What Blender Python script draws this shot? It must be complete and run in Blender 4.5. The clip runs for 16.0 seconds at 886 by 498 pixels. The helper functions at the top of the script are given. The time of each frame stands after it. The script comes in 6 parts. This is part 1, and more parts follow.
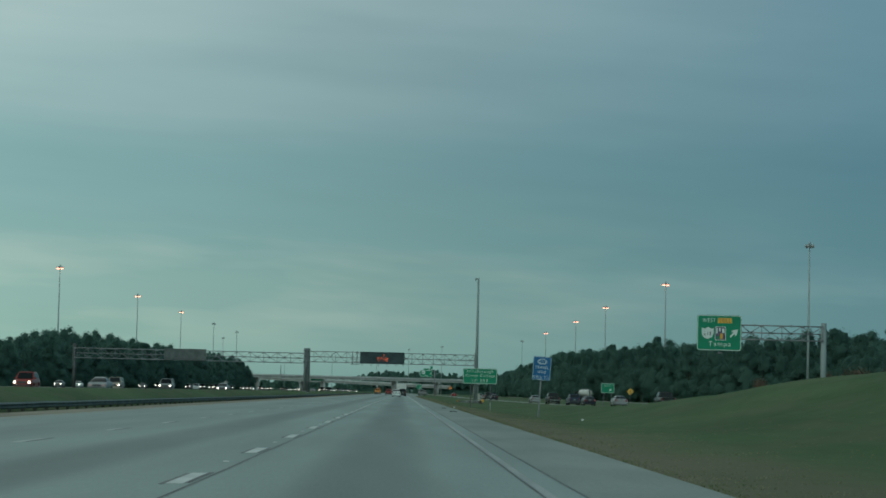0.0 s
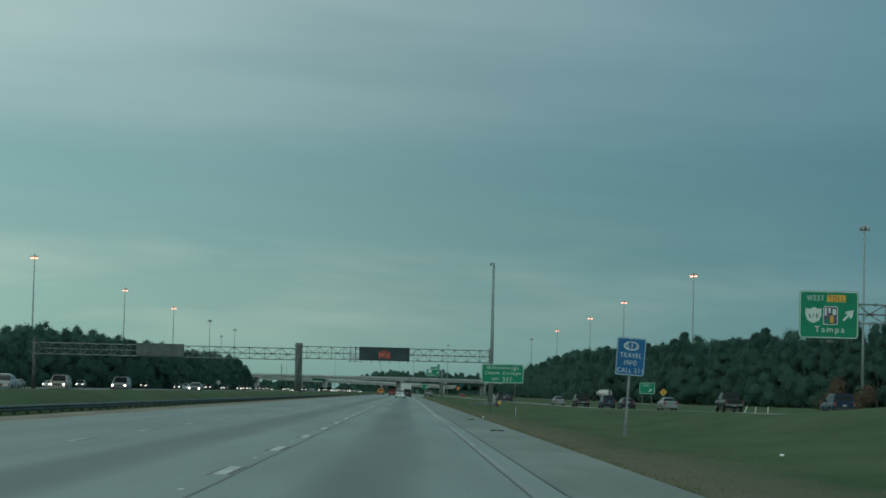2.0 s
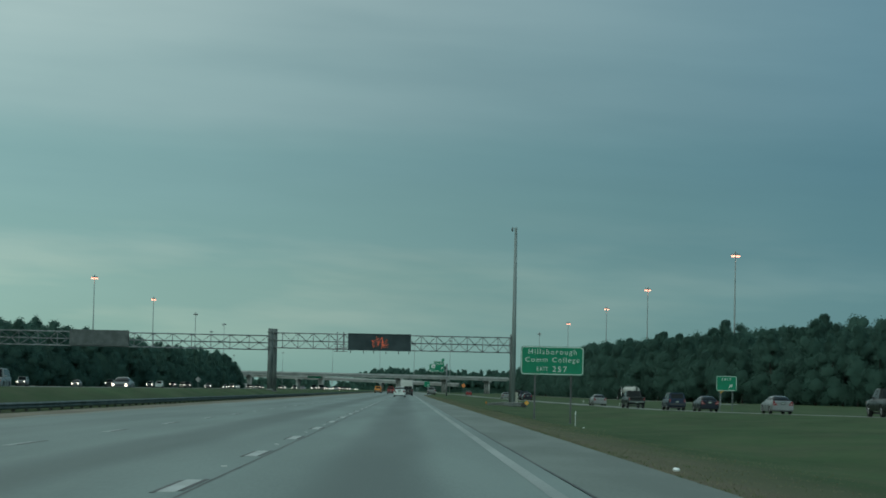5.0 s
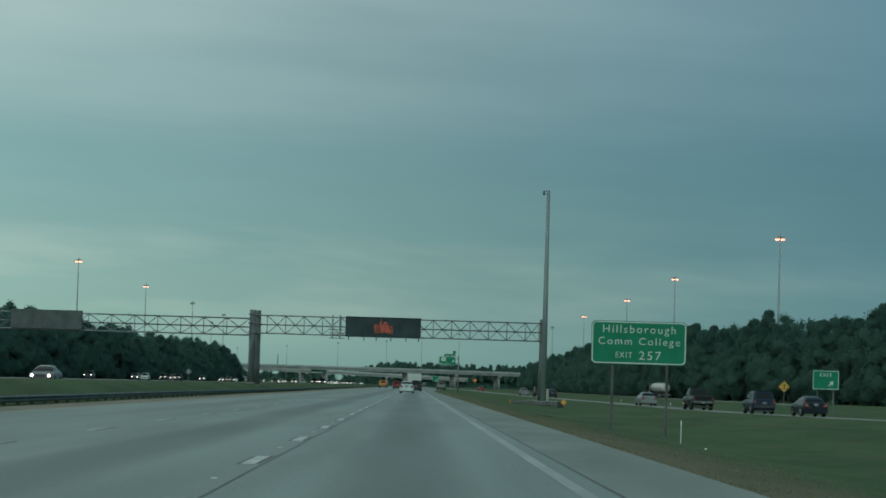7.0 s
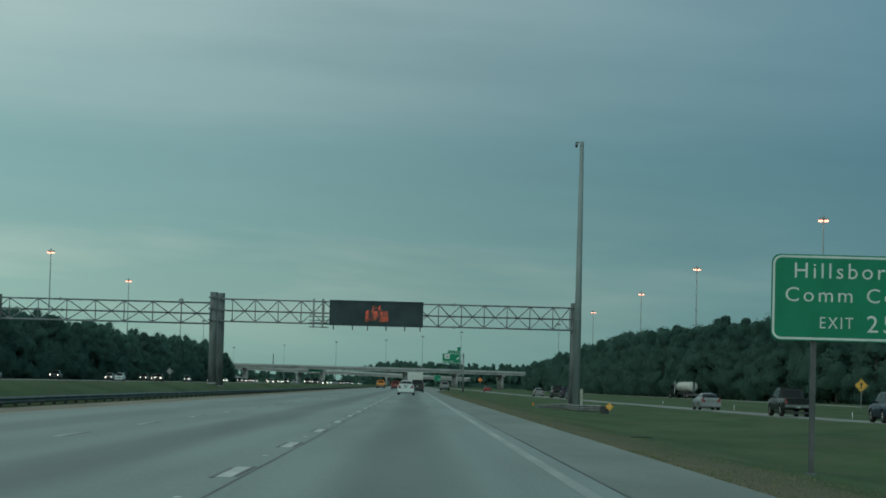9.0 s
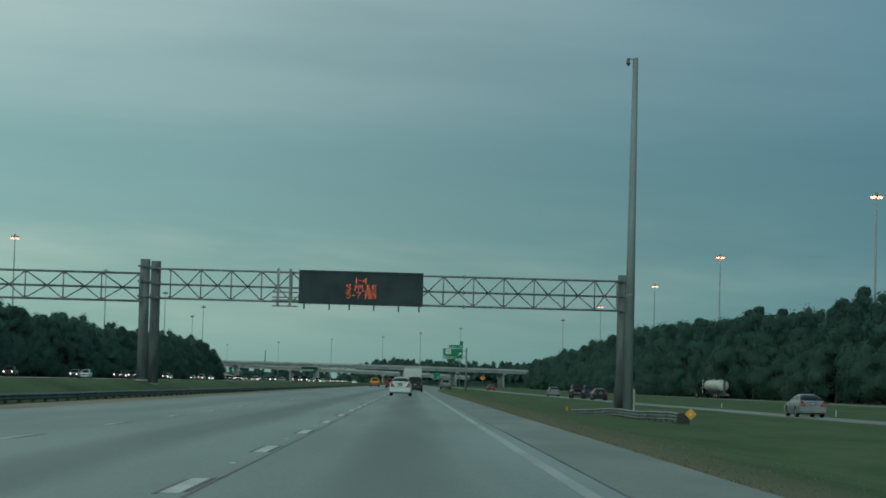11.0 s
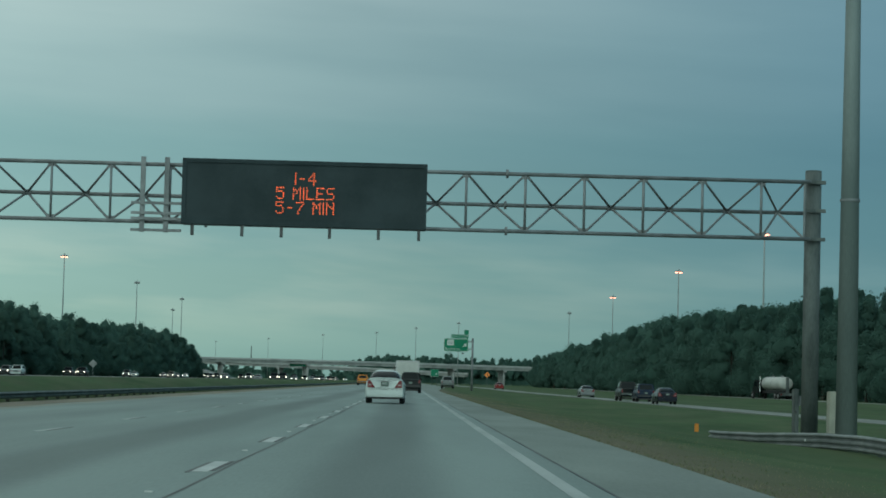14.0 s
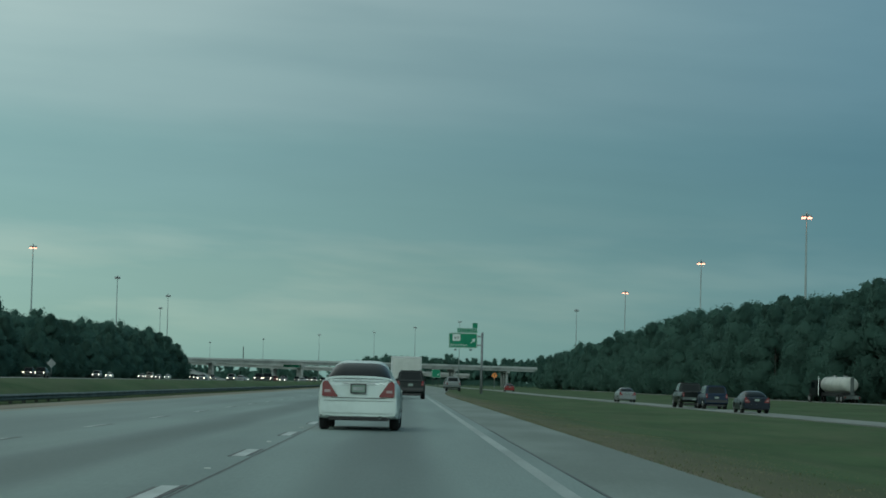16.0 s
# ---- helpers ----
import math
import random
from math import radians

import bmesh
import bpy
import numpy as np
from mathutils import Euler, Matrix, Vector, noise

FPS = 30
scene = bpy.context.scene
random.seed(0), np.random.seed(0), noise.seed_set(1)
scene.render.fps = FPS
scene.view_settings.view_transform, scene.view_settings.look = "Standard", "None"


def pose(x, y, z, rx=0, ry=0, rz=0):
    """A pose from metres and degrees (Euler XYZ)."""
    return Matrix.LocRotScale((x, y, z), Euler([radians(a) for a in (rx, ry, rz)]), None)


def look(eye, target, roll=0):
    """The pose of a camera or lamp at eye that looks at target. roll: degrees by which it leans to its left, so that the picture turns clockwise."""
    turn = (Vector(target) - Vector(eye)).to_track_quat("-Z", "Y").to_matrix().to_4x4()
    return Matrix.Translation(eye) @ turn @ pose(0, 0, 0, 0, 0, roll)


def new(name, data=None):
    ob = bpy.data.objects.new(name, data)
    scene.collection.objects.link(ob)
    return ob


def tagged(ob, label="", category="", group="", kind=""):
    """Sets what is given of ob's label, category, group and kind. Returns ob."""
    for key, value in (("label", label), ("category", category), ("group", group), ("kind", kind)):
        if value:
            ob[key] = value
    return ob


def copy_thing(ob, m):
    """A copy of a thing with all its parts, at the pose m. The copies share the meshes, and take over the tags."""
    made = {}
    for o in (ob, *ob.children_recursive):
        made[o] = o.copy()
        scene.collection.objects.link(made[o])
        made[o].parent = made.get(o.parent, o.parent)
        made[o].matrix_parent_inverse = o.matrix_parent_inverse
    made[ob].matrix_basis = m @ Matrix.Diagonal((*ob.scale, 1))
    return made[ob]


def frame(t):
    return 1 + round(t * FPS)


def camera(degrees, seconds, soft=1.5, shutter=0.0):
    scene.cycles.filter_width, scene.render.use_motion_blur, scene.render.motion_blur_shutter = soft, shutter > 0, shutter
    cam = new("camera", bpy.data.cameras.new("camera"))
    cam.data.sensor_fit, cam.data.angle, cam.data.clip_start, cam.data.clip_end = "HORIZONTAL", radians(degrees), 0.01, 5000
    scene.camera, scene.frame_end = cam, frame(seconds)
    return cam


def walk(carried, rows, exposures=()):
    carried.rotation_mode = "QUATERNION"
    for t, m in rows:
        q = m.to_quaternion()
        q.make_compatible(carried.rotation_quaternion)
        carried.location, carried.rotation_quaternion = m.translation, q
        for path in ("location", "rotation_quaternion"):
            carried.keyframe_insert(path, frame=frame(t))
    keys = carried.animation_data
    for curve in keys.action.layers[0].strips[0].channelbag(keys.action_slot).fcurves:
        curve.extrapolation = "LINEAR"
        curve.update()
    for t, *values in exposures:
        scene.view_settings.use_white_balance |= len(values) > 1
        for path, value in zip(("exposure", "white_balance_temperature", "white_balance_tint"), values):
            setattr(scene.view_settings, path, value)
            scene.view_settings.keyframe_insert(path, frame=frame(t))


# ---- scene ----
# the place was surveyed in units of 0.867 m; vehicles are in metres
UNIT = 0.867
cam = camera(20.6, 16.0, soft=1.7)
PATH = [
    (0, (0.406, -1.165, 0.948), (0.437, 0.831, 1.066), 1.4),
    (0.5, (0.418, 14.907, 1.018), (0.448, 16.904, 1.136), 1.3),
    (1, (0.433, 30.937, 1.062), (0.461, 32.934, 1.181), 1.3),
    (1.5, (0.454, 46.83, 1.042), (0.481, 48.826, 1.16), 1.5),
    (2, (0.46, 62.557, 1.069), (0.487, 64.554, 1.187), 1.4),
    (2.5, (0.409, 78.114, 1.037), (0.437, 80.111, 1.155), 1.4),
    (3, (0.408, 93.494, 1.019), (0.437, 95.491, 1.137), 1.2),
    (3.5, (0.41, 108.814, 0.995), (0.439, 110.81, 1.112), 1.2),
    (4, (0.424, 124.269, 0.987), (0.452, 126.265, 1.104), 1.2),
    (6.5, (0.19, 202.137, 0.976), (0.213, 204.133, 1.089), 1.5),
    (7, (0.111, 217.63, 1.011), (0.132, 219.626, 1.123), 1.7),
    (7.5, (0.039, 232.982, 1.022), (0.059, 234.979, 1.135), 1.7),
    (8, (0.102, 248.153, 1.039), (0.122, 250.15, 1.151), 1.7),
    (8.5, (0.095, 263.353, 1.053), (0.115, 265.35, 1.166), 1.5),
    (9, (0.091, 278.658, 1.007), (0.112, 280.655, 1.119), 1.5),
    (11.5, (0.164, 355.945, 0.971), (0.188, 357.942, 1.081), 1.6),
    (12, (0.146, 371.534, 0.993), (0.172, 373.53, 1.102), 1.6),
    (12.5, (0.182, 387.148, 0.993), (0.208, 389.145, 1.103), 1.6),
    (13, (0.223, 402.643, 0.949), (0.249, 404.64, 1.059), 1.6),
    (13.5, (0.214, 418.105, 0.966), (0.241, 420.101, 1.076), 1.6),
    (14, (0.266, 433.633, 0.981), (0.293, 435.63, 1.09), 1.5),
    (14.5, (0.284, 449.262, 0.985), (0.311, 451.259, 1.094), 1.6),
    (15, (0.281, 464.989, 1.01), (0.309, 466.986, 1.12), 1.4),
    (15.5, (0.29, 480.704, 1.097), (0.318, 482.701, 1.206), 1.3),
    (16, (0.299, 496.458, 1.001), (0.327, 498.454, 1.111), 1.4),
]
walk(cam, [(t, look(Vector(eye) * UNIT, Vector(target) * UNIT, roll)) for t, eye, target, roll in PATH],
     exposures=((0.0, 0.0), (9.0, -0.03), (12.0, 0.0), (13.5, 0.07), (14.5, 0.12), (15.4, 0.10), (16.0, 0.0)))

# ---- sky and light: an even overcast evening, the sun low and veiled ----
world = bpy.data.worlds.new("world")
scene.world = world
world.use_nodes = True


def sky_nodes(nt):
    N, L = nt.nodes, nt.links
    N.clear()

    def math_node(op, a, b=None, clamp=False):
        n = N.new("ShaderNodeMath")
        n.operation, n.use_clamp = op, clamp
        for k, v in enumerate((a, b)):
            if v is None:
                continue
            if isinstance(v, (int, float)):
                n.inputs[k].default_value = v
            else:
                L.new(v, n.inputs[k])
        return n.outputs[0]

    def ramp(fac, stops, ease="EASE"):
        n = N.new("ShaderNodeValToRGB")
        n.color_ramp.interpolation = ease
        el = n.color_ramp.elements
        while len(el) < len(stops):
            el.new(0.5)
        for e, (p, c) in zip(el, stops):
            e.position, e.color = p, (*c, 1)
        L.new(fac, n.inputs[0])
        return n.outputs[0]

    def mix(kind, fac, a, b):
        n = N.new("ShaderNodeMix")
        n.data_type, n.blend_type = "RGBA", kind
        for sock, v in ((n.inputs[0], fac), (n.inputs[6], a), (n.inputs[7], b)):
            if isinstance(v, (int, float)):
                sock.default_value = v
            elif isinstance(v, tuple):
                sock.default_value = (*v, 1)
            else:
                L.new(v, sock)
        return n.outputs[2]

    def noise_at(vec, scale, detail=4.0, rough=0.5):
        n = N.new("ShaderNodeTexNoise")
        n.inputs["Scale"].default_value = scale
        n.inputs["Detail"].default_value = detail
        n.inputs["Roughness"].default_value = rough
        L.new(vec, n.inputs["Vector"])
        return n.outputs[0]

    tc = N.new("ShaderNodeTexCoord")
    sep = N.new("ShaderNodeSeparateXYZ")
    L.new(tc.outputs["Generated"], sep.inputs[0])
    up = math_node("MAXIMUM", sep.outputs[2], 0.0)
    side = sep.outputs[0]
    # streaks lie flat and lean slightly
    vec = N.new("ShaderNodeCombineXYZ")
    L.new(math_node("MULTIPLY", side, 5.0), vec.inputs[0])
    L.new(math_node("MULTIPLY", sep.outputs[1], 1.2), vec.inputs[1])
    L.new(math_node("ADD", math_node("MULTIPLY", sep.outputs[2], 30.0), math_node("MULTIPLY", side, 1.6)), vec.inputs[2])
    streak = noise_at(vec.outputs[0], 1.0, 3.0, 0.45)
    fine = noise_at(vec.outputs[0], 3.1, 4.0, 0.5)
    bent = math_node("ADD", up, math_node("MULTIPLY", math_node("SUBTRACT", streak, 0.5), 0.035))
    bent = math_node("ADD", bent, math_node("MULTIPLY", math_node("SUBTRACT", fine, 0.5), 0.004))
    bent = math_node("ADD", bent, math_node("MULTIPLY", side, -0.008))
    layer = ramp(math_node("MAXIMUM", math_node("MULTIPLY", bent, 2.5), 0.0), SKY_STOPS)
    # lighter over to the west of the road, bluer towards the other side
    swing = math_node("ADD", math_node("MULTIPLY", side, 2.2), 0.5, True)
    tint = ramp(swing, SKY_SWING, "LINEAR")
    cloud = mix("MULTIPLY", 1.0, layer, tint)
    thin = ramp(math_node("ADD", streak, math_node("MULTIPLY", math_node("SUBTRACT", fine, 0.5), 0.5)), [(0.3, (0.95, 0.96, 0.965)), (0.7, (1.05, 1.04, 1.035))], "LINEAR")
    cloud = mix("MULTIPLY", 1.0, cloud, thin)
    wisp_vec = N.new("ShaderNodeCombineXYZ")
    L.new(math_node("MULTIPLY", side, 7.0), wisp_vec.inputs[0])
    L.new(sep.outputs[1], wisp_vec.inputs[1])
    L.new(math_node("ADD", math_node("MULTIPLY", sep.outputs[2], 95.0), math_node("MULTIPLY", side, 2.5)), wisp_vec.inputs[2])
    wisp_noise = noise_at(wisp_vec.outputs[0], 1.0, 5.0, 0.55)
    wisp = ramp(wisp_noise, [(0.32, (0.984, 0.987, 0.99)), (0.72, (1.02, 1.014, 1.01))], "LINEAR")
    cloud = mix("MULTIPLY", 1.0, cloud, wisp)
    # thin warm bars of cloud low over the horizon
    low_bars = math_node("MULTIPLY", ramp(up, [(0.012, (0, 0, 0)), (0.03, (1, 1, 1)), (0.055, (1, 1, 1)), (0.078, (0, 0, 0))], "LINEAR"), ramp(noise_at(vec.outputs[0], 1.7, 4.0, 0.5), [(0.47, (0, 0, 0)), (0.64, (1, 1, 1))], "LINEAR"))
    cloud = mix("MULTIPLY", low_bars, cloud, (1.34, 1.14, 1.10))
    clear = N.new("ShaderNodeTexSky")
    clear.sky_type, clear.sun_disc = "NISHITA", False
    clear.sun_elevation, clear.sun_rotation = radians(21), radians(186)
    both = mix("MIX", 0.94, mix("MULTIPLY", 1.0, clear.outputs[0], (0.08, 0.08, 0.08)), cloud)
    bg = N.new("ShaderNodeBackground")
    bg.inputs[1].default_value = SKY_STRENGTH
    L.new(both, bg.inputs[0])
    out = N.new("ShaderNodeOutputWorld")
    L.new(bg.outputs[0], out.inputs[0])


# elevation (sine x 2.5) and colour of the cloud deck
SKY_STOPS = [
    (0.00, (0.168, 0.326, 0.307)), (0.05, (0.184, 0.346, 0.324)), (0.10, (0.177, 0.336, 0.326)),
    (0.16, (0.150, 0.305, 0.316)), (0.23, (0.146, 0.294, 0.318)), (0.31, (0.204, 0.340, 0.364)),
    (0.41, (0.252, 0.384, 0.404)), (0.60, (0.32, 0.45, 0.465)), (1.00, (0.38, 0.51, 0.525)),
]
SKY_SWING = [(0.0, (1.50, 1.37, 1.27)), (0.12, (1.48, 1.355, 1.26)), (0.5, (0.965, 0.965, 0.96)), (0.72, (0.685, 0.785, 0.84)), (0.90, (0.515, 0.675, 0.78)), (1.0, (0.49, 0.655, 0.76))]
SKY_STRENGTH = 1.0
sky_nodes(world.node_tree)
sun_data = bpy.data.lights.new("sun", "SUN")
sun_data.energy, sun_data.angle, sun_data.color = 1.15, radians(60), (0.74, 1.0, 0.94)
sun = new("sun", sun_data)
sun.matrix_world = look((-6, -60, 23), (0, 0, 0))


# ---- materials ----
def material(name, color, rough=0.6, metal=0.0, spec=0.5):
    m = bpy.data.materials.new(name)
    m.use_nodes = True
    b = m.node_tree.nodes["Principled BSDF"]
    b.inputs["Base Color"].default_value = (*color, 1)
    b.inputs["Roughness"].default_value = rough
    b.inputs["Metallic"].default_value = metal
    b.inputs["Specular IOR Level"].default_value = spec
    return m


def worn(name, a, b, scale=2.0, rough=0.7, metal=0.0, bump=0.0, fine=30.0, stretch=(1, 1, 1), per_object=0.0, contrast=(0.35, 0.65), spec=0.4):
    """Two colours mixed by broad and fine noise, with bump."""
    m = material(name, a, rough, metal, spec)
    nt = m.node_tree
    N, L = nt.nodes, nt.links
    p = N["Principled BSDF"]
    tc = N.new("ShaderNodeTexCoord")
    mp = N.new("ShaderNodeMapping")
    mp.inputs["Scale"].default_value = stretch
    L.new(tc.outputs["Object"], mp.inputs[0])
    big = N.new("ShaderNodeTexNoise")
    big.inputs["Scale"].default_value, big.inputs["Detail"].default_value = scale, 5
    small = N.new("ShaderNodeTexNoise")
    small.inputs["Scale"].default_value, small.inputs["Detail"].default_value = fine, 4
    for n in (big, small):
        L.new(mp.outputs[0], n.inputs["Vector"])
    both = N.new("ShaderNodeMath")
    both.operation = "MULTIPLY_ADD"
    L.new(small.outputs[0], both.inputs[0])
    both.inputs[1].default_value = 0.35
    sub = N.new("ShaderNodeMath")
    sub.operation = "SUBTRACT"
    L.new(big.outputs[0], sub.inputs[0])
    sub.inputs[1].default_value = 0.175
    L.new(sub.outputs[0], both.inputs[2])
    r = N.new("ShaderNodeValToRGB")
    r.color_ramp.elements[0].position, r.color_ramp.elements[1].position = contrast
    r.color_ramp.elements[0].color, r.color_ramp.elements[1].color = (*a, 1), (*b, 1)
    L.new(both.outputs[0], r.inputs[0])
    col = r.outputs[0]
    if per_object:
        info = N.new("ShaderNodeObjectInfo")
        mr = N.new("ShaderNodeMapRange")
        mr.inputs[3].default_value, mr.inputs[4].default_value = 1 - per_object, 1 + per_object
        L.new(info.outputs["Random"], mr.inputs[0])
        hs = N.new("ShaderNodeHueSaturation")
        L.new(mr.outputs[0], hs.inputs["Value"])
        L.new(col, hs.inputs["Color"])
        col = hs.outputs[0]
    L.new(col, p.inputs["Base Color"])
    if bump:
        bp = N.new("ShaderNodeBump")
        bp.inputs["Strength"].default_value, bp.inputs["Distance"].default_value = bump, 0.02
        L.new(both.outputs[0], bp.inputs["Height"])
        L.new(bp.outputs[0], p.inputs["Normal"])
    return m


def glowing(name, color, strength):
    m = material(name, color, 0.4)
    p = m.node_tree.nodes["Principled BSDF"]
    p.inputs["Emission Color"].default_value = (*color, 1)
    p.inputs["Emission Strength"].default_value = strength
    return m


def lane_concrete():
    """Pale ribbed concrete, darker down the middle of each lane where oil drips and tyres polish."""
    m = worn("lane_concrete", (0.126, 0.168, 0.155), (0.174, 0.225, 0.208), 0.5, 0.62, 0, 0.25, 26.0, (1.0, 0.06, 1.0))
    nt = m.node_tree
    N, L = nt.nodes, nt.links
    p = N["Principled BSDF"]
    col = p.inputs["Base Color"].links[0].from_socket
    tc = N.new("ShaderNodeTexCoord")
    sep = N.new("ShaderNodeSeparateXYZ")
    L.new(tc.outputs["Object"], sep.inputs[0])
    bend = N.new("ShaderNodeTexNoise")
    bend.inputs["Scale"].default_value = 0.02
    L.new(tc.outputs["Object"], bend.inputs["Vector"])
    wob = N.new("ShaderNodeMath")
    wob.operation = "MULTIPLY_ADD"
    wob.inputs[1].default_value, wob.inputs[2].default_value = 0.5, -0.25
    L.new(bend.outputs[0], wob.inputs[0])
    add = N.new("ShaderNodeMath")
    L.new(sep.outputs[0], add.inputs[0])
    L.new(wob.outputs[0], add.inputs[1])
    # one period per lane, the first lane's middle at 0
    ph = N.new("ShaderNodeMath")
    ph.operation = "MULTIPLY"
    ph.inputs[1].default_value = 2 * math.pi / 4.4
    L.new(add.outputs[0], ph.inputs[0])
    cs = N.new("ShaderNodeMath")
    cs.operation = "COSINE"
    L.new(ph.outputs[0], cs.inputs[0])
    patch = N.new("ShaderNodeTexNoise")
    patch.inputs["Scale"].default_value = 0.03
    L.new(tc.outputs["Object"], patch.inputs["Vector"])
    k = N.new("ShaderNodeMath")
    k.operation = "MULTIPLY_ADD"
    L.new(patch.outputs[0], k.inputs[0])
    k.inputs[1].default_value, k.inputs[2].default_value = 0.5, -0.25
    sm = N.new("ShaderNodeMath")
    L.new(cs.outputs[0], sm.inputs[0])
    L.new(k.outputs[0], sm.inputs[1])
    r = N.new("ShaderNodeValToRGB")
    r.color_ramp.interpolation = "EASE"
    e = r.color_ramp.elements
    e[0].position, e[0].color = 0.0, (1.06, 1.06, 1.06, 1)
    e[1].position, e[1].color = 1.0, (0.66, 0.67, 0.67, 1)
    L.new(sm.outputs[0], r.inputs[0])
    mx = N.new("ShaderNodeMix")
    mx.data_type, mx.blend_type = "RGBA", "MULTIPLY"
    wear = N.new("ShaderNodeMapRange")
    wear.inputs[1].default_value, wear.inputs[2].default_value = -7.0, -5.2
    wear.inputs[3].default_value, wear.inputs[4].default_value = 0.30, 1.0
    L.new(sep.outputs[0], wear.inputs[0])
    L.new(wear.outputs[0], mx.inputs[0])
    L.new(col, mx.inputs[6])
    L.new(r.outputs[0], mx.inputs[7])
    L.new(mx.outputs[2], p.inputs["Base Color"])
    return m


def grass_ground():
    """Mown grass, yellow-brown and bare along the pavement."""
    m = worn("grass", (0.034, 0.067, 0.026), (0.058, 0.101, 0.042), 0.22, 0.95, 0, 0.6, 2.4, (1, 0.22, 1), contrast=(0.34, 0.66), spec=0.1)
    nt = m.node_tree
    N, L = nt.nodes, nt.links
    p = N["Principled BSDF"]
    col = p.inputs["Base Color"].links[0].from_socket
    tc = N.new("ShaderNodeTexCoord")
    mp = N.new("ShaderNodeMapping")
    mp.inputs["Scale"].default_value = (1, 0.22, 1)
    L.new(tc.outputs["Object"], mp.inputs[0])
    nz = N.new("ShaderNodeTexNoise")
    nz.inputs["Scale"].default_value, nz.inputs["Detail"].default_value = 0.5, 6
    L.new(mp.outputs[0], nz.inputs["Vector"])
    sep = N.new("ShaderNodeSeparateXYZ")
    L.new(tc.outputs["Object"], sep.inputs[0])

    def strip(x0, x1):
        mr = N.new("ShaderNodeMapRange")
        mr.inputs[1].default_value, mr.inputs[2].default_value = x0, x1
        mr.inputs[3].default_value, mr.inputs[4].default_value = 0.62, 0.0
        L.new(sep.outputs[0], mr.inputs[0])
        return mr.outputs[0]

    def op(kind, a, b):
        n = N.new("ShaderNodeMath")
        n.operation, n.use_clamp = kind, False
        for q, v in enumerate((a, b)):
            if isinstance(v, float):
                n.inputs[q].default_value = v
            else:
                L.new(v, n.inputs[q])
        return n.outputs[0]

    near = op("MAXIMUM", strip(4.6, 7.8), 0.0)
    gate = op("GREATER_THAN", sep.outputs[0], 3.0)
    left = op("MULTIPLY", op("GREATER_THAN", sep.outputs[0], -15.2), op("LESS_THAN", sep.outputs[0], -5.0))
    dry = op("ADD", op("MULTIPLY", near, gate), op("MULTIPLY", left, 0.6))
    fac = N.new("ShaderNodeValToRGB")
    fac.color_ramp.elements[0].position, fac.color_ramp.elements[1].position = 0.28, 1.02
    L.new(op("ADD", dry, op("MULTIPLY", nz.outputs[0], 0.75)), fac.inputs[0])
    mx = N.new("ShaderNodeMix")
    mx.data_type = "RGBA"
    L.new(fac.outputs[0], mx.inputs[0])
    L.new(col, mx.inputs[6])
    mx.inputs[7].default_value = (0.120, 0.108, 0.072, 1)
    L.new(mx.outputs[2], p.inputs["Base Color"])
    return m


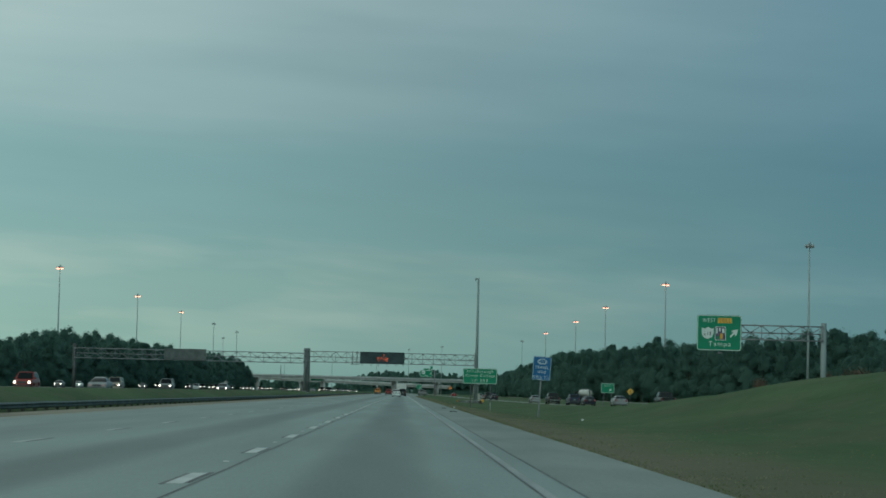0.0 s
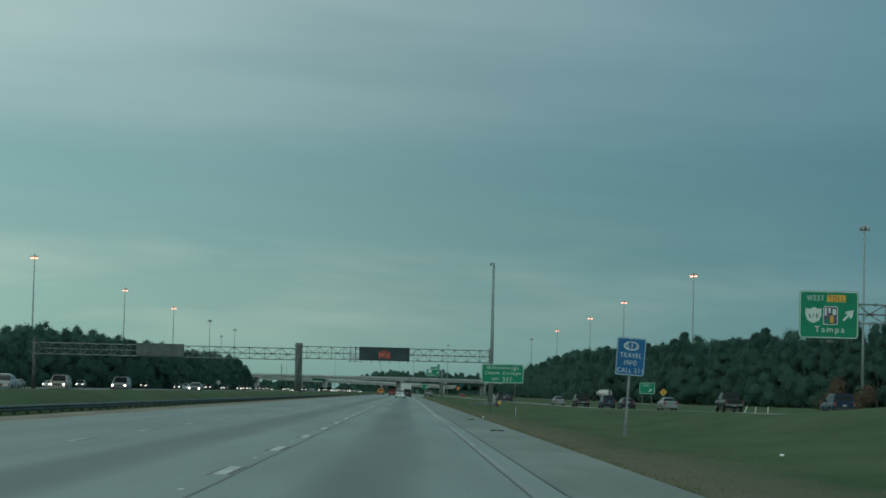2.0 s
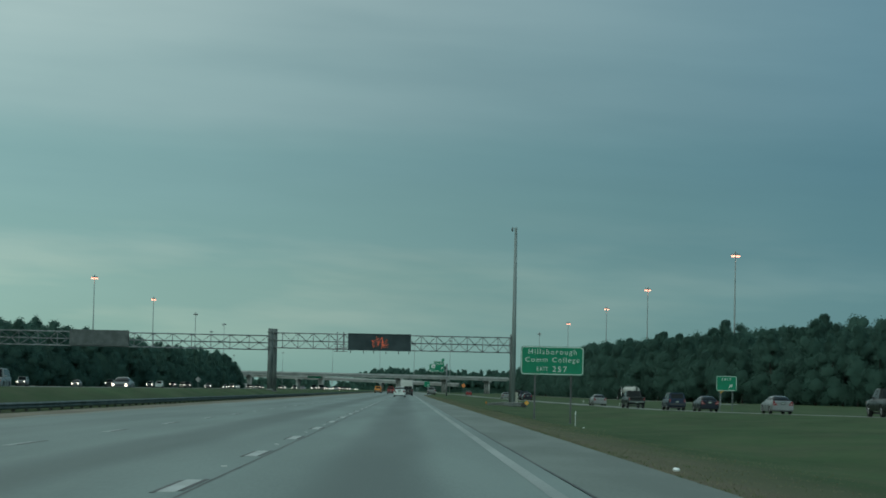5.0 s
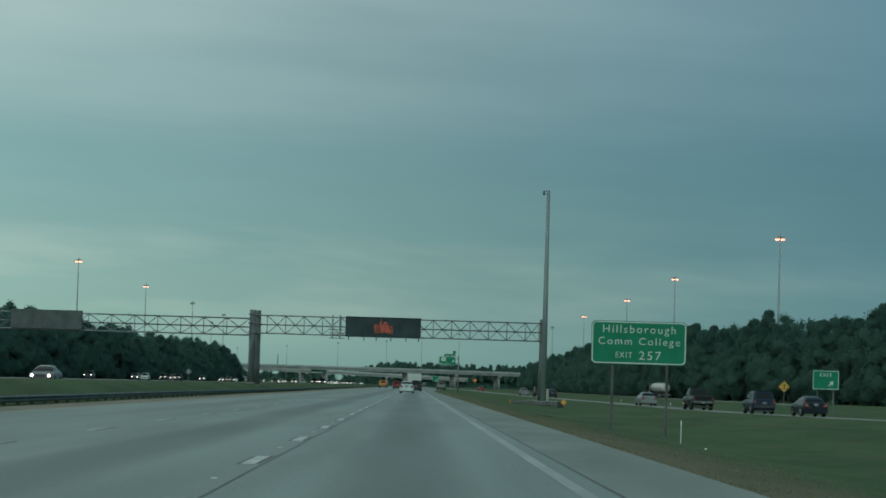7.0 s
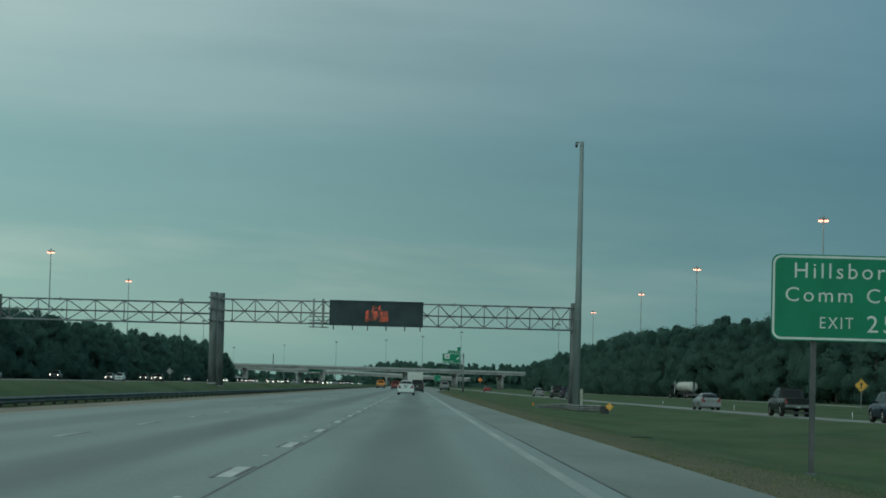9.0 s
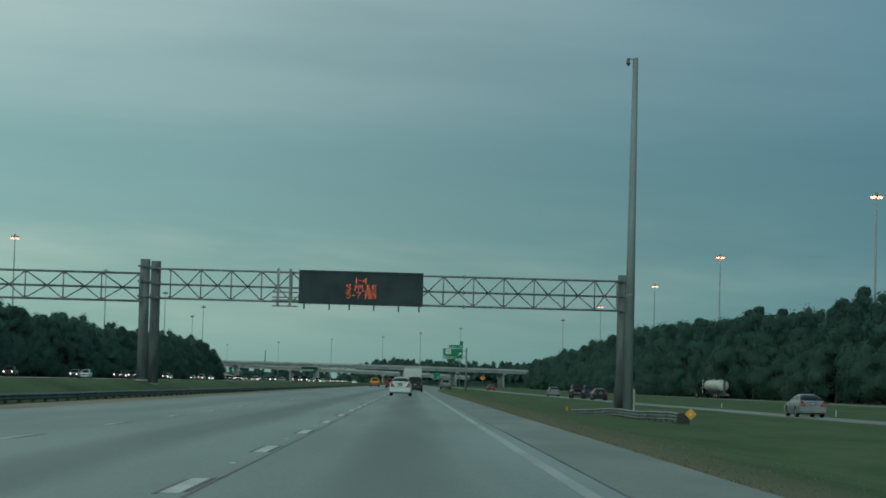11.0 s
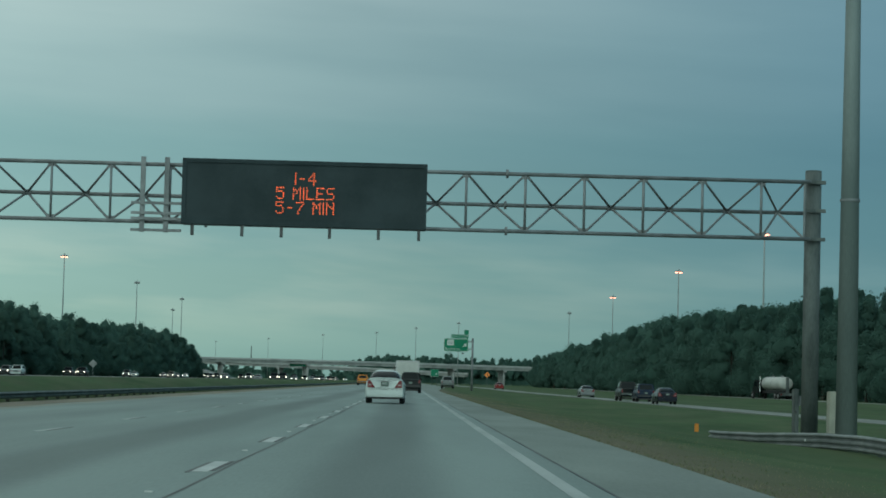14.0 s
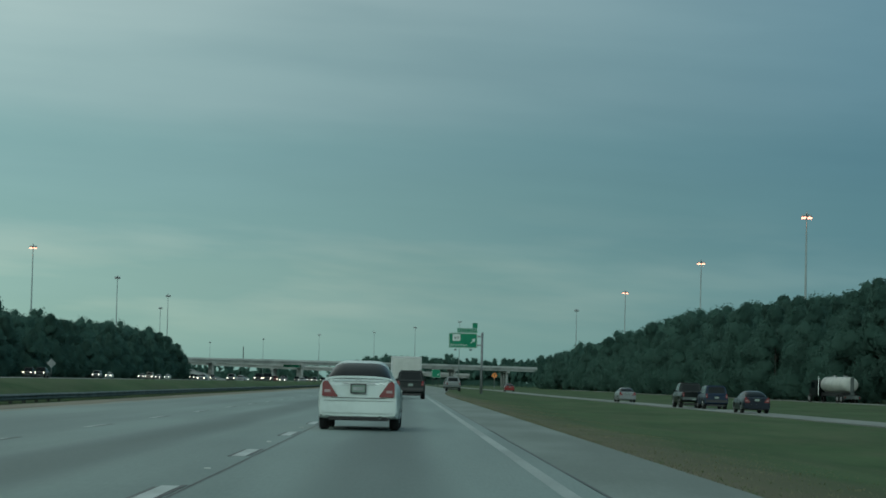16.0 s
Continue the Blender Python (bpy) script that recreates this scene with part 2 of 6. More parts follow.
M = {
    "grass": grass_ground(),
    "lane": lane_concrete(),
    "shoulder": worn("shoulder_concrete", (0.132, 0.158, 0.141), (0.190, 0.224, 0.200), 0.4, 0.8, 0, 0.3, 18.0, (1, 0.2, 1)),
    "ramp": worn("ramp_concrete", (0.142, 0.152, 0.134), (0.20, 0.21, 0.186), 0.3, 0.75, 0, 0.2, 14.0, (1, 0.2, 1)),
    "white_line": worn("white_paint", (0.31, 0.335, 0.32), (0.44, 0.465, 0.45), 2.0, 0.5, 0, 0.1, 22.0, (1, 0.3, 1)),
    "faded_line": worn("faded_white_paint", (0.19, 0.205, 0.20), (0.27, 0.285, 0.28), 0.8, 0.6, 0, 0.1, 20.0, (1, 0.2, 1)),
    "edge_white": worn("edge_line_paint", (0.235, 0.262, 0.25), (0.335, 0.365, 0.35), 0.7, 0.6, 0, 0.1, 20.0, (1, 0.2, 1)),
    "sand": worn("road_dust", (0.15, 0.125, 0.09), (0.21, 0.18, 0.135), 0.5, 0.95, 0, 0.2, 12.0, (1, 0.15, 1)),
    "yellow_line": worn("yellow_paint", (0.20, 0.19, 0.14), (0.27, 0.24, 0.16), 0.6, 0.7, 0, 0.1, 20.0, (1, 0.2, 1)),
    "seam": worn("tar_seam", (0.012, 0.013, 0.013), (0.035, 0.036, 0.035), 1.0, 0.5, 0, 0.3, 30.0),
    "galv": worn("galvanised_steel", (0.13, 0.142, 0.145), (0.22, 0.235, 0.24), 1.3, 0.55, 0.3, 0.05, 25.0),
    "galv_dark": worn("weathered_steel", (0.062, 0.076, 0.074), (0.135, 0.156, 0.150), 1.6, 0.75, 0.1, 0.05, 20.0, (1, 1, 0.25)),
    "pole": worn("pole_steel", (0.185, 0.222, 0.216), (0.27, 0.312, 0.304), 0.8, 0.7, 0.1, 0.03, 20.0, (1, 1, 0.2)),
    "mast": worn("mast_steel", (0.140, 0.176, 0.172), (0.205, 0.246, 0.240), 0.8, 0.7, 0.1, 0.03, 20.0, (1, 1, 0.2)),
    "rail": worn("rail_steel", (0.108, 0.126, 0.124), (0.200, 0.220, 0.216), 0.7, 0.6, 0.3, 0.08, 18.0),
    "rail_old": worn("old_rail_steel", (0.074, 0.098, 0.098), (0.130, 0.158, 0.156), 0.7, 0.7, 0.3, 0.08, 18.0),
    "wood": worn("treated_wood", (0.036, 0.038, 0.032), (0.070, 0.070, 0.058), 3, 0.85, 0, 0.3, 40.0, (1, 1, 0.2)),
    "sign_green": worn("sign_green", (0.001, 0.142, 0.074), (0.002, 0.168, 0.088), 1.0, 0.5, 0, 0.0, 14.0, spec=0.2),
    "sign_blue": worn("sign_blue", (0.007, 0.080, 0.19), (0.010, 0.094, 0.225), 1.0, 0.5, 0, 0.0, 14.0, spec=0.2),
    "sign_white": worn("sign_white", (0.38, 0.43, 0.41), (0.48, 0.53, 0.50), 3.0, 0.4),
    "sign_yellow": worn("sign_yellow", (0.44, 0.23, 0.02), (0.54, 0.29, 0.025), 2.0, 0.42),
    "sign_orange": worn("sign_orange", (0.70, 0.20, 0.03), (0.78, 0.25, 0.04), 2.0, 0.42),
    "badge": worn("badge_purple", (0.050, 0.042, 0.075), (0.085, 0.072, 0.115), 2.0, 0.5, spec=0.2),
    "tag_orange": worn("tag_orange", (0.50, 0.18, 0.03), (0.60, 0.22, 0.035), 3.0, 0.5, spec=0.2),
    "sign_black": material("sign_black", (0.012, 0.012, 0.012), 0.5),
    "aluminium": worn("sign_back", (0.15, 0.16, 0.16), (0.23, 0.24, 0.24), 1.5, 0.5, 0.5, 0.0, 12.0),
    "board": worn("board_housing", (0.016, 0.029, 0.032), (0.028, 0.045, 0.050), 0.6, 0.6, 0, 0.02, 20.0, spec=0.20),
    "cell": worn("board_cell", (0.018, 0.032, 0.035), (0.032, 0.050, 0.055), 0.6, 0.5, 0, 0.0, 9.0, spec=0.20),
    "led": glowing("amber_led", (1.0, 0.14, 0.03), 1.15),
    "lamp_on": glowing("sodium_lamp", (1.0, 0.41, 0.27), 2.8),
    "lamp_off": worn("lamp_housing", (0.20, 0.21, 0.21), (0.34, 0.35, 0.35), 3.0, 0.5, 0.3),
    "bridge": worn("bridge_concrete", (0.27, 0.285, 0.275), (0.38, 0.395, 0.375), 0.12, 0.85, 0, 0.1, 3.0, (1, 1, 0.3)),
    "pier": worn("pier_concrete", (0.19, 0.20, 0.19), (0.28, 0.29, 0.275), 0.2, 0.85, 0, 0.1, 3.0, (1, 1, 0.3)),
    "bark": worn("pine_bark", (0.032, 0.034, 0.028), (0.06, 0.06, 0.048), 2, 0.95, 0, 0.5, 18.0, (1, 1, 0.2)),
    "leaf": worn("foliage", (0.074, 0.150, 0.120), (0.096, 0.180, 0.145), 0.25, 0.9, 0, 0.0, 3.0, per_object=0.07, spec=0.05),
    "dry_leaf": worn("dry_foliage", (0.070, 0.052, 0.038), (0.100, 0.072, 0.050), 0.6, 0.9, 0, 0.0, 4.0, spec=0.1),
    "tuft": worn("grass_blades", (0.130, 0.175, 0.085), (0.270, 0.240, 0.165), 0.6, 0.9, 0, 0.0, 3.0, spec=0.1),
    "sign_back_dull": worn("dull_sign_back", (0.044, 0.054, 0.053), (0.076, 0.088, 0.086), 0.9, 0.6, 0.3, 0.0, 8.0),
    "cream": worn("cream_cabinet_paint", (0.27, 0.275, 0.225), (0.36, 0.36, 0.30), 2.0, 0.6, 0.1),
    "post_dark": worn("dark_post_steel", (0.045, 0.05, 0.05), (0.09, 0.095, 0.095), 1.0, 0.6, 0.3, 0.05, 20.0),
    "rubber": worn("tyre_rubber", (0.010, 0.010, 0.010), (0.022, 0.022, 0.022), 6.0, 0.8),
    "glass": material("dark_glass", (0.004, 0.007, 0.008), 0.12, 0.0, 0.09),
    "trim": material("black_trim", (0.012, 0.012, 0.013), 0.5),
    "chrome": material("chrome", (0.55, 0.56, 0.57), 0.18, 1.0),
    "alloy": material("alloy_wheel", (0.32, 0.33, 0.33), 0.35, 0.9),
    "tail": material("tail_lens", (0.14, 0.006, 0.009), 0.15, 0.0, 0.5),
    "clear_lens": material("clear_lens", (0.30, 0.20, 0.20), 0.15, 0.0, 0.5),
    "headlight": glowing("headlight", (1.0, 0.88, 0.70), 5.5),
    "plate": material("plate", (0.13, 0.20, 0.16), 0.5),
    "plastic_white": material("white_plastic", (0.75, 0.76, 0.74), 0.5),
    "cabinet": worn("cabinet_paint", (0.40, 0.41, 0.40), (0.50, 0.51, 0.49), 2.0, 0.55, 0.2),
}


def leaf_light(m):
    """Thin leaves let part of the light through."""
    N, L = m.node_tree.nodes, m.node_tree.links
    p = N["Principled BSDF"]
    tr = N.new("ShaderNodeBsdfTranslucent")
    L.new(p.inputs["Base Color"].links[0].from_socket, tr.inputs[0])
    mx = N.new("ShaderNodeMixShader")
    mx.inputs[0].default_value = 0.55
    L.new(p.outputs[0], mx.inputs[1])
    L.new(tr.outputs[0], mx.inputs[2])
    L.new(mx.outputs[0], N["Material Output"].inputs[0])


leaf_light(M["leaf"])
leaf_light(M["tuft"])


def paint(name, color, rough=0.28):
    """Car paint with a clear coat and a film of road dust."""
    m = worn(name, tuple(c * 0.9 for c in color), tuple(min(1, c * 1.05) for c in color), 1.2, rough, 0.0, 0.0, 9.0, spec=0.16)
    m.node_tree.nodes["Principled BSDF"].inputs["Coat Weight"].default_value = 0.05
    m.node_tree.nodes["Principled BSDF"].inputs["Coat Roughness"].default_value = 0.12
    return m


# ---- mesh helpers ----
def mesh_of(name, bm, mat, smooth=False):
    me = bpy.data.meshes.new(name)
    bm.normal_update()
    bm.to_mesh(me)
    bm.free()
    me.materials.append(mat)
    if smooth:
        for p in me.polygons:
            p.use_smooth = True
    return me


def part(name, bm, mat, parent, label="", smooth=False, crease=0.0):
    me = mesh_of(name, bm, mat, smooth or crease > 0)
    if crease:
        me.set_sharp_from_angle(angle=radians(crease))
    ob = new(name, me)
    ob.parent = parent
    return tagged(ob, label)


def thing(name, m, label, category, group="", kind=""):
    ob = new(name)
    ob.empty_display_size = 0.2
    ob.matrix_basis = m
    return tagged(ob, label, category, group, kind)


def box(bm, x0, x1, y0, y1, z0, z1, bevel=0.0):
    v = [bm.verts.new((x, y, z)) for z in (z0, z1) for x, y in ((x0, y0), (x1, y0), (x1, y1), (x0, y1))]
    for f in ((3, 2, 1, 0), (4, 5, 6, 7), (0, 1, 5, 4), (1, 2, 6, 5), (2, 3, 7, 6), (3, 0, 4, 7)):
        bm.faces.new([v[k] for k in f])
    if bevel:
        bmesh.ops.bevel(bm, geom=list({e for q in v for e in q.link_edges}), offset=bevel, segments=2, affect="EDGES", clamp_overlap=True)
    return bm


def boxed(*a, bevel=0.0):
    return box(bmesh.new(), *a, bevel=bevel)


def rod(bm, a, b, r0, r1=None, n=8, caps=True):
    a, b = Vector(a), Vector(b)
    r1 = r0 if r1 is None else r1
    d = (b - a).normalized()
    u = d.orthogonal().normalized()
    w = d.cross(u)
    rings = []
    for p, r in ((a, r0), (b, r1)):
        rings.append([bm.verts.new(p + (u * math.cos(2 * math.pi * k / n) + w * math.sin(2 * math.pi * k / n)) * r) for k in range(n)])
    for k in range(n):
        bm.faces.new((rings[0][k], rings[0][(k + 1) % n], rings[1][(k + 1) % n], rings[1][k]))
    if caps:
        bm.faces.new(rings[0][::-1])
        bm.faces.new(rings[1])
    return bm


def rodded(*a, **k):
    return rod(bmesh.new(), *a, **k)


def plate(pts, y0, y1, bm=None):
    """A plate in the xz plane from its outline, between two depths."""
    bm = bm or bmesh.new()
    f = [bm.verts.new((x, y0, z)) for x, z in pts]
    b = [bm.verts.new((x, y1, z)) for x, z in pts]
    bm.faces.new(f)
    bm.faces.new(b[::-1])
    for k in range(len(pts)):
        j = (k + 1) % len(pts)
        bm.faces.new((f[j], f[k], b[k], b[j]))
    bmesh.ops.recalc_face_normals(bm, faces=bm.faces[:])
    return bm


def rounded(x0, x1, z0, z1, r, n=5):
    pts = []
    for cx, cz, a0 in ((x1 - r, z0 + r, -90), (x1 - r, z1 - r, 0), (x0 + r, z1 - r, 90), (x0 + r, z0 + r, 180)):
        for k in range(n + 1):
            a = radians(a0 + 90 * k / n)
            pts.append((cx + r * math.cos(a), cz + r * math.sin(a)))
    return pts


def ring_plate(outer, inner, y0, y1):
    """A border: the band between two outlines of as many points."""
    bm = bmesh.new()
    n = len(outer)
    rows = [[bm.verts.new((x, y, z)) for x, z in pts] for pts, y in ((outer, y0), (inner, y0), (inner, y1), (outer, y1))]
    for k in range(n):
        j = (k + 1) % n
        for a in range(4):
            bm.faces.new((rows[a][k], rows[a][j], rows[(a + 1) % 4][j], rows[(a + 1) % 4][k]))
    bmesh.ops.recalc_face_normals(bm, faces=bm.faces[:])
    return bm


def letter_mesh(words, name):
    cu = bpy.data.curves.new(name, "FONT")
    cu.body, cu.extrude, cu.resolution_u = words, 0.01, 3
    cu.space_character, cu.offset = 1.26, -0.003
    tmp = bpy.data.objects.new(name, cu)
    scene.collection.objects.link(tmp)
    bpy.context.view_layer.update()
    me = bpy.data.meshes.new_from_object(tmp.evaluated_get(bpy.context.evaluated_depsgraph_get()))
    bpy.data.objects.remove(tmp)
    co = np.array([v.co for v in me.vertices])
    return me, co.min(0), co.max(0)


def lettering(parent, words, x0, x1, z0, z1, y, mat, name="lettering", depth=0.006):
    """Words of the built-in font as raised letters that fill a box on a sign's face (seen from -y), each word an object."""
    made = [letter_mesh(w, name) for w in words.split()]
    low, high = min(m[1][1] for m in made), max(m[2][1] for m in made)
    gap = 0.66
    total = sum(m[2][0] - m[1][0] for m in made) + gap * (len(made) - 1)
    k = (x1 - x0) / total
    x = x0
    for me, lo, hi in made:
        for v in me.vertices:
            v.co = (x + (v.co[0] - lo[0]) * k, y - (v.co[2] - lo[2]) / 0.02 * depth, z0 + (v.co[1] - low) / (high - low) * (z1 - z0))
        x += (hi[0] - lo[0] + gap) * k
        me.materials.clear()
        me.materials.append(mat)
        ob = new(name, me)
        ob.parent = parent


def bars(parent, x0, x1, z0, z1, y, mat, n=1, name="bar"):
    """Writing that cannot be read: plain bars of its size."""
    w = (x1 - x0) / n
    for k in range(n):
        part(name, boxed(x0 + k * w + 0.06 * w, x0 + (k + 1) * w - 0.06 * w, y - 0.006, y, z0, z1), mat, parent)


def arrow(x, z, size, y, turn):
    """A slanted highway arrow."""
    pts = [(-0.07, -0.5), (0.07, -0.5), (0.07, 0.05), (0.26, -0.12), (0.26, 0.12), (0, 0.5), (-0.26, 0.12), (-0.26, -0.12), (-0.07, 0.05)]
    c, s = math.cos(radians(turn)), math.sin(radians(turn))
    return plate([(x + size * (a * c + b * s), z + size * (-a * s + b * c)) for a, b in pts], y - 0.006, y)


# ---- the lie of the land: road along +y, its right-hand lane's axis near x = 0 ----
ROAD_Z = -0.153


def lane_x(x):
    return 0.3 + (x - 0.3) * 1.153


def curve_at(table, y):
    if y <= table[0][0]:
        return table[0][1]
    for (y0, a), (y1, b) in zip(table, table[1:]):
        if y <= y1:
            k = (y - y0) / (y1 - y0)
            k = k * k * (3 - 2 * k)
            return a + (b - a) * k
    return table[-1][1]


def ramp_x(y):
    return curve_at(((-200, 42), (150, 44), (320, 40.0), (410, 33.8), (470, 31.0), (540, 29.8), (640, 27.8), (760, 27.0), (1000, 23.5), (1250, 21.0), (1900, 20.0)), y)


def ramp_z(y):
    return curve_at(((-100, 2.2), (60, 1.6), (180, 0.7), (300, -0.25), (460, -0.70), (800, -0.65), (1150, -0.3), (1900, -0.2)), y)


def right_edge(y):
    """Right edge of the pavement; it widens where the exit lane begins."""
    return curve_at(((-300, 4.24), (700, 4.24), (1050, 9.4), (1300, 9.8), (2600, 9.8)), y)


def ditch_z(y):
    return curve_at(((-100, 0.6), (40, 0.0), (110, -0.5), (170, -0.95), (330, -1.35), (520, -1.0), (700, -0.8), (1000, -0.25), (1400, -0.1)), y)


def mound(y):
    return curve_at(((-200, 3.1), (20, 2.95), (92, 2.35), (140, 1.75), (190, 1.1), (260, 0.35), (340, 0.0)), y)


LEFT_EDGE = -13.95
OPP0, OPP1, OPP_Z = -24.5, -62.0, 0.10


def land(x, y):
    e = right_edge(y)
    if LEFT_EDGE <= x <= e:
        return ROAD_Z
    if x > e:
        rx, rz, dz = ramp_x(y), ramp_z(y), ditch_z(y)
        near = rx - 4.6
        mid = min(13.0, e + (near - e) * 0.5)
        if x <= mid:
            k = (x - e) / (mid - e)
            z = ROAD_Z - 0.05 + (dz - ROAD_Z + 0.05) * (k * k * (3 - 2 * k) * 0.6 + 0.4 * k)
        elif x <= near:
            k = (x - mid) / (near - mid)
            z = dz + (rz - dz) * k * k * (3 - 2 * k)
        elif x <= rx + 4.6:
            z = rz
        else:
            k = min(1, (x - rx - 4.6) / 14)
            z = rz + (-0.5 - rz) * k * k * (3 - 2 * k)
        z += mound(y) * math.exp(-((x - 18.5) / 5.6) ** 2)
        if abs(x - rx) > 4.6 and x > e + 0.8:
            z += 0.10 * noise.noise((x * 0.12, y * 0.05, 0.3)) + 0.03 * noise.noise((x * 0.6, y * 0.4, 4.1))
        return z
    if -90 < x < -72:
        return OPP_Z - 0.02
    if x < OPP1 - 2:
        return OPP_Z - 0.25 + 0.2 * noise.noise((x * 0.1, y * 0.03, 7.7))
    if x < OPP0:
        return OPP_Z
    z = curve_at(((-24.5, 0.10), (-23.0, 0.60), (-21.2, 0.72), (-19.8, 0.32), (-17.9, -0.48), (-15.2, -0.28), (-13.95, -0.19)), x)
    return z + (0.03 * noise.noise((x * 0.5, y * 0.3, 2.2)) if x > -23.5 else 0)


def spread(*runs):
    out = []
    for a, b, step in runs:
        n = max(1, round((b - a) / step))
        out += [a + (b - a) * k / n for k in range(n)]
    return out


xs = spread((-4800, -600, 600), (-600, -150, 45), (-150, -90, 12), (-90, -72, 3), (-72, -64, 2), (-64, -24.5, 13), (-24.5, -13.95, 1.05), (-13.95, 4.24, 18.19),
            (4.24, 16, 0.6), (16, 46, 1.0), (46, 80, 4), (80, 200, 20), (200, 800, 100), (800, 4801, 800)) + [4800]
ys = spread((-1500, -200, 260), (-200, -40, 20), (-40, 600, 4), (600, 1000, 10), (1000, 2000, 40), (2000, 4800, 400)) + [4800]
bm = bmesh.new()
grid = [[bm.verts.new((x if not (4.0 < x < 4.4) else right_edge(y), y, 0)) for x in xs] for y in ys]
for row in grid:
    for v in row:
        x, y = v.co.x, v.co.y
        sunk = LEFT_EDGE - 0.1 <= x <= right_edge(y) + 0.01 or OPP1 <= x <= OPP0 or -88 <= x <= -73.5 or -3.3 < x - ramp_x(y) < 0.5
        v.co.z = land(x, y) - (0.07 if sunk else 0.0)
for a, b in zip(grid, grid[1:]):
    for k in range(len(xs) - 1):
        bm.faces.new((a[k], a[k + 1], b[k + 1], b[k]))
ground = tagged(new("ground", mesh_of("ground", bm, M["grass"], True)), "mown roadside grass with brown bare edges", "ground", kind="structure")


def ribbon(left, right, height, y0, y1, step, thick=0.12):
    """A slab that follows two edges."""
    bm = bmesh.new()
    n = max(1, round((y1 - y0) / step))
    rows = []
    for k in range(n + 1):
        y = y0 + (y1 - y0) * k / n
        z = height(y)
        rows.append([bm.verts.new(p) for p in ((left(y), y, z), (right(y), y, z), (right(y), y, z - thick), (left(y), y, z - thick))])
    for a, b in zip(rows, rows[1:]):
        for q in range(4):
            bm.faces.new((a[q], a[(q + 1) % 4], b[(q + 1) % 4], b[q]))
    bmesh.ops.recalc_face_normals(bm, faces=bm.faces[:])
    return bm


road = tagged(new("road", mesh_of("road", ribbon(lambda y: LEFT_EDGE, lambda y: lane_x(2.16), lambda y: ROAD_Z, -300, 2600, 50), M["lane"])),
              "pale concrete motorway lanes with darker oil bands", "road", kind="structure")
shoulder = tagged(new("road_shoulder", mesh_of("road_shoulder", ribbon(lambda y: lane_x(2.20), right_edge, lambda y: ROAD_Z - 0.004, -300, 2600, 10), M["shoulder"])),
                  "grey concrete hard shoulder beside the lanes", "road", kind="structure")
ramp_road = tagged(new("ramp_road", mesh_of("ramp_road", ribbon(lambda y: ramp_x(y) - 3.3, lambda y: ramp_x(y) + 0.5, lambda y: ramp_z(y) + 0.02, -300, 1900, 10), M["ramp"])),
                   "pale concrete slip road behind the grass verge", "road", kind="structure")
collector_road = tagged(new("collector_road", mesh_of("collector_road", ribbon(lambda y: -88.0, lambda y: -73.5, lambda y: OPP_Z - 0.02, -300, 2600, 50), M["ramp"])),
                        "concrete collector road beyond the opposite carriageway", "road", kind="structure")
far_road = tagged(new("opposite_road", mesh_of("opposite_road", ribbon(lambda y: OPP1, lambda y: OPP0, lambda y: OPP_Z, -300, 2600, 50), M["lane"])),
                  "concrete carriageway of the opposite direction", "road", kind="structure")
side_road = tagged(new("side_road", mesh_of("side_road", ribbon(lambda y: 62.6, lambda y: 67.2, lambda y: -0.46, 620, 1500, 40), M["ramp"])),
                   "narrow concrete side road before the woods", "road", kind="structure")


def strip(name, x0, x1, z, y0, y1, mat, parent, wob=0.0, label="", step=12.0):
    bm = bmesh.new()
    n = round((y1 - y0) / step)
    prev = None
    for k in range(n + 1):
        y = y0 + (y1 - y0) * k / n
        s = wob * noise.noise((x0, y * 0.11, 3.0))
        row = [bm.verts.new((x0 + s, y, z)), bm.verts.new((x1 + s, y, z))]
        if prev:
            bm.faces.new((prev[0], prev[1], row[1], row[0]))
        prev = row
    return part(name, bm, mat, parent, label)


strip("edge_line", lane_x(1.78), lane_x(1.88), ROAD_Z + 0.004, -100, 176, M["faded_line"], road, 0.02, "worn white edge line", 4.0)
strip("joint_seam", lane_x(1.745), lane_x(1.772), ROAD_Z + 0.003, -100, 182, M["seam"], road, 0.02, "", 4.0)
strip("edge_line", lane_x(1.75), lane_x(1.912), ROAD_Z + 0.004, 176, 2200, M["edge_white"], road, 0.01, "white edge line", 11.0)
strip("sand_strip", LEFT_EDGE + 0.02, LEFT_EDGE + 1.75, ROAD_Z + 0.003, -100, 1500, M["sand"], road, 0.25, "brown sand lying along the pavement edge", 4.0)
strip("yellow_edge_line", lane_x(-10.30), lane_x(-10.14), ROAD_Z + 0.004, -100, 2200, M["yellow_line"], road, 0.01, "dirty yellow edge line")
strip("joint_seam", lane_x(2.16), lane_x(2.195), ROAD_Z + 0.002, -100, 1400, M["seam"], road, 0.03, "dark joint between lane and shoulder", 3.0)
strip("joint_seam", lane_x(-1.665), lane_x(-1.635), ROAD_Z + 0.004, -100, 1400, M["seam"], road, 0.03, "", 3.0)
dash_mesh = mesh_of("lane_dash", boxed(-0.095, 0.095, -1.78, 1.78, 0.0, 0.005), M["white_line"])
black_mesh = mesh_of("contrast_stripe", boxed(-0.028, 0.028, -1.75, 1.75, 0.0, 0.004), M["seam"])
thin_mesh = mesh_of("lane_dash", boxed(-0.07, 0.07, -1.7, 1.7, 0.0, 0.005), M["edge_white"])
stud_mesh = mesh_of("road_stud", boxed(-0.04, 0.04, -0.05, 0.05, 0.0, 0.012), M["cabinet"])
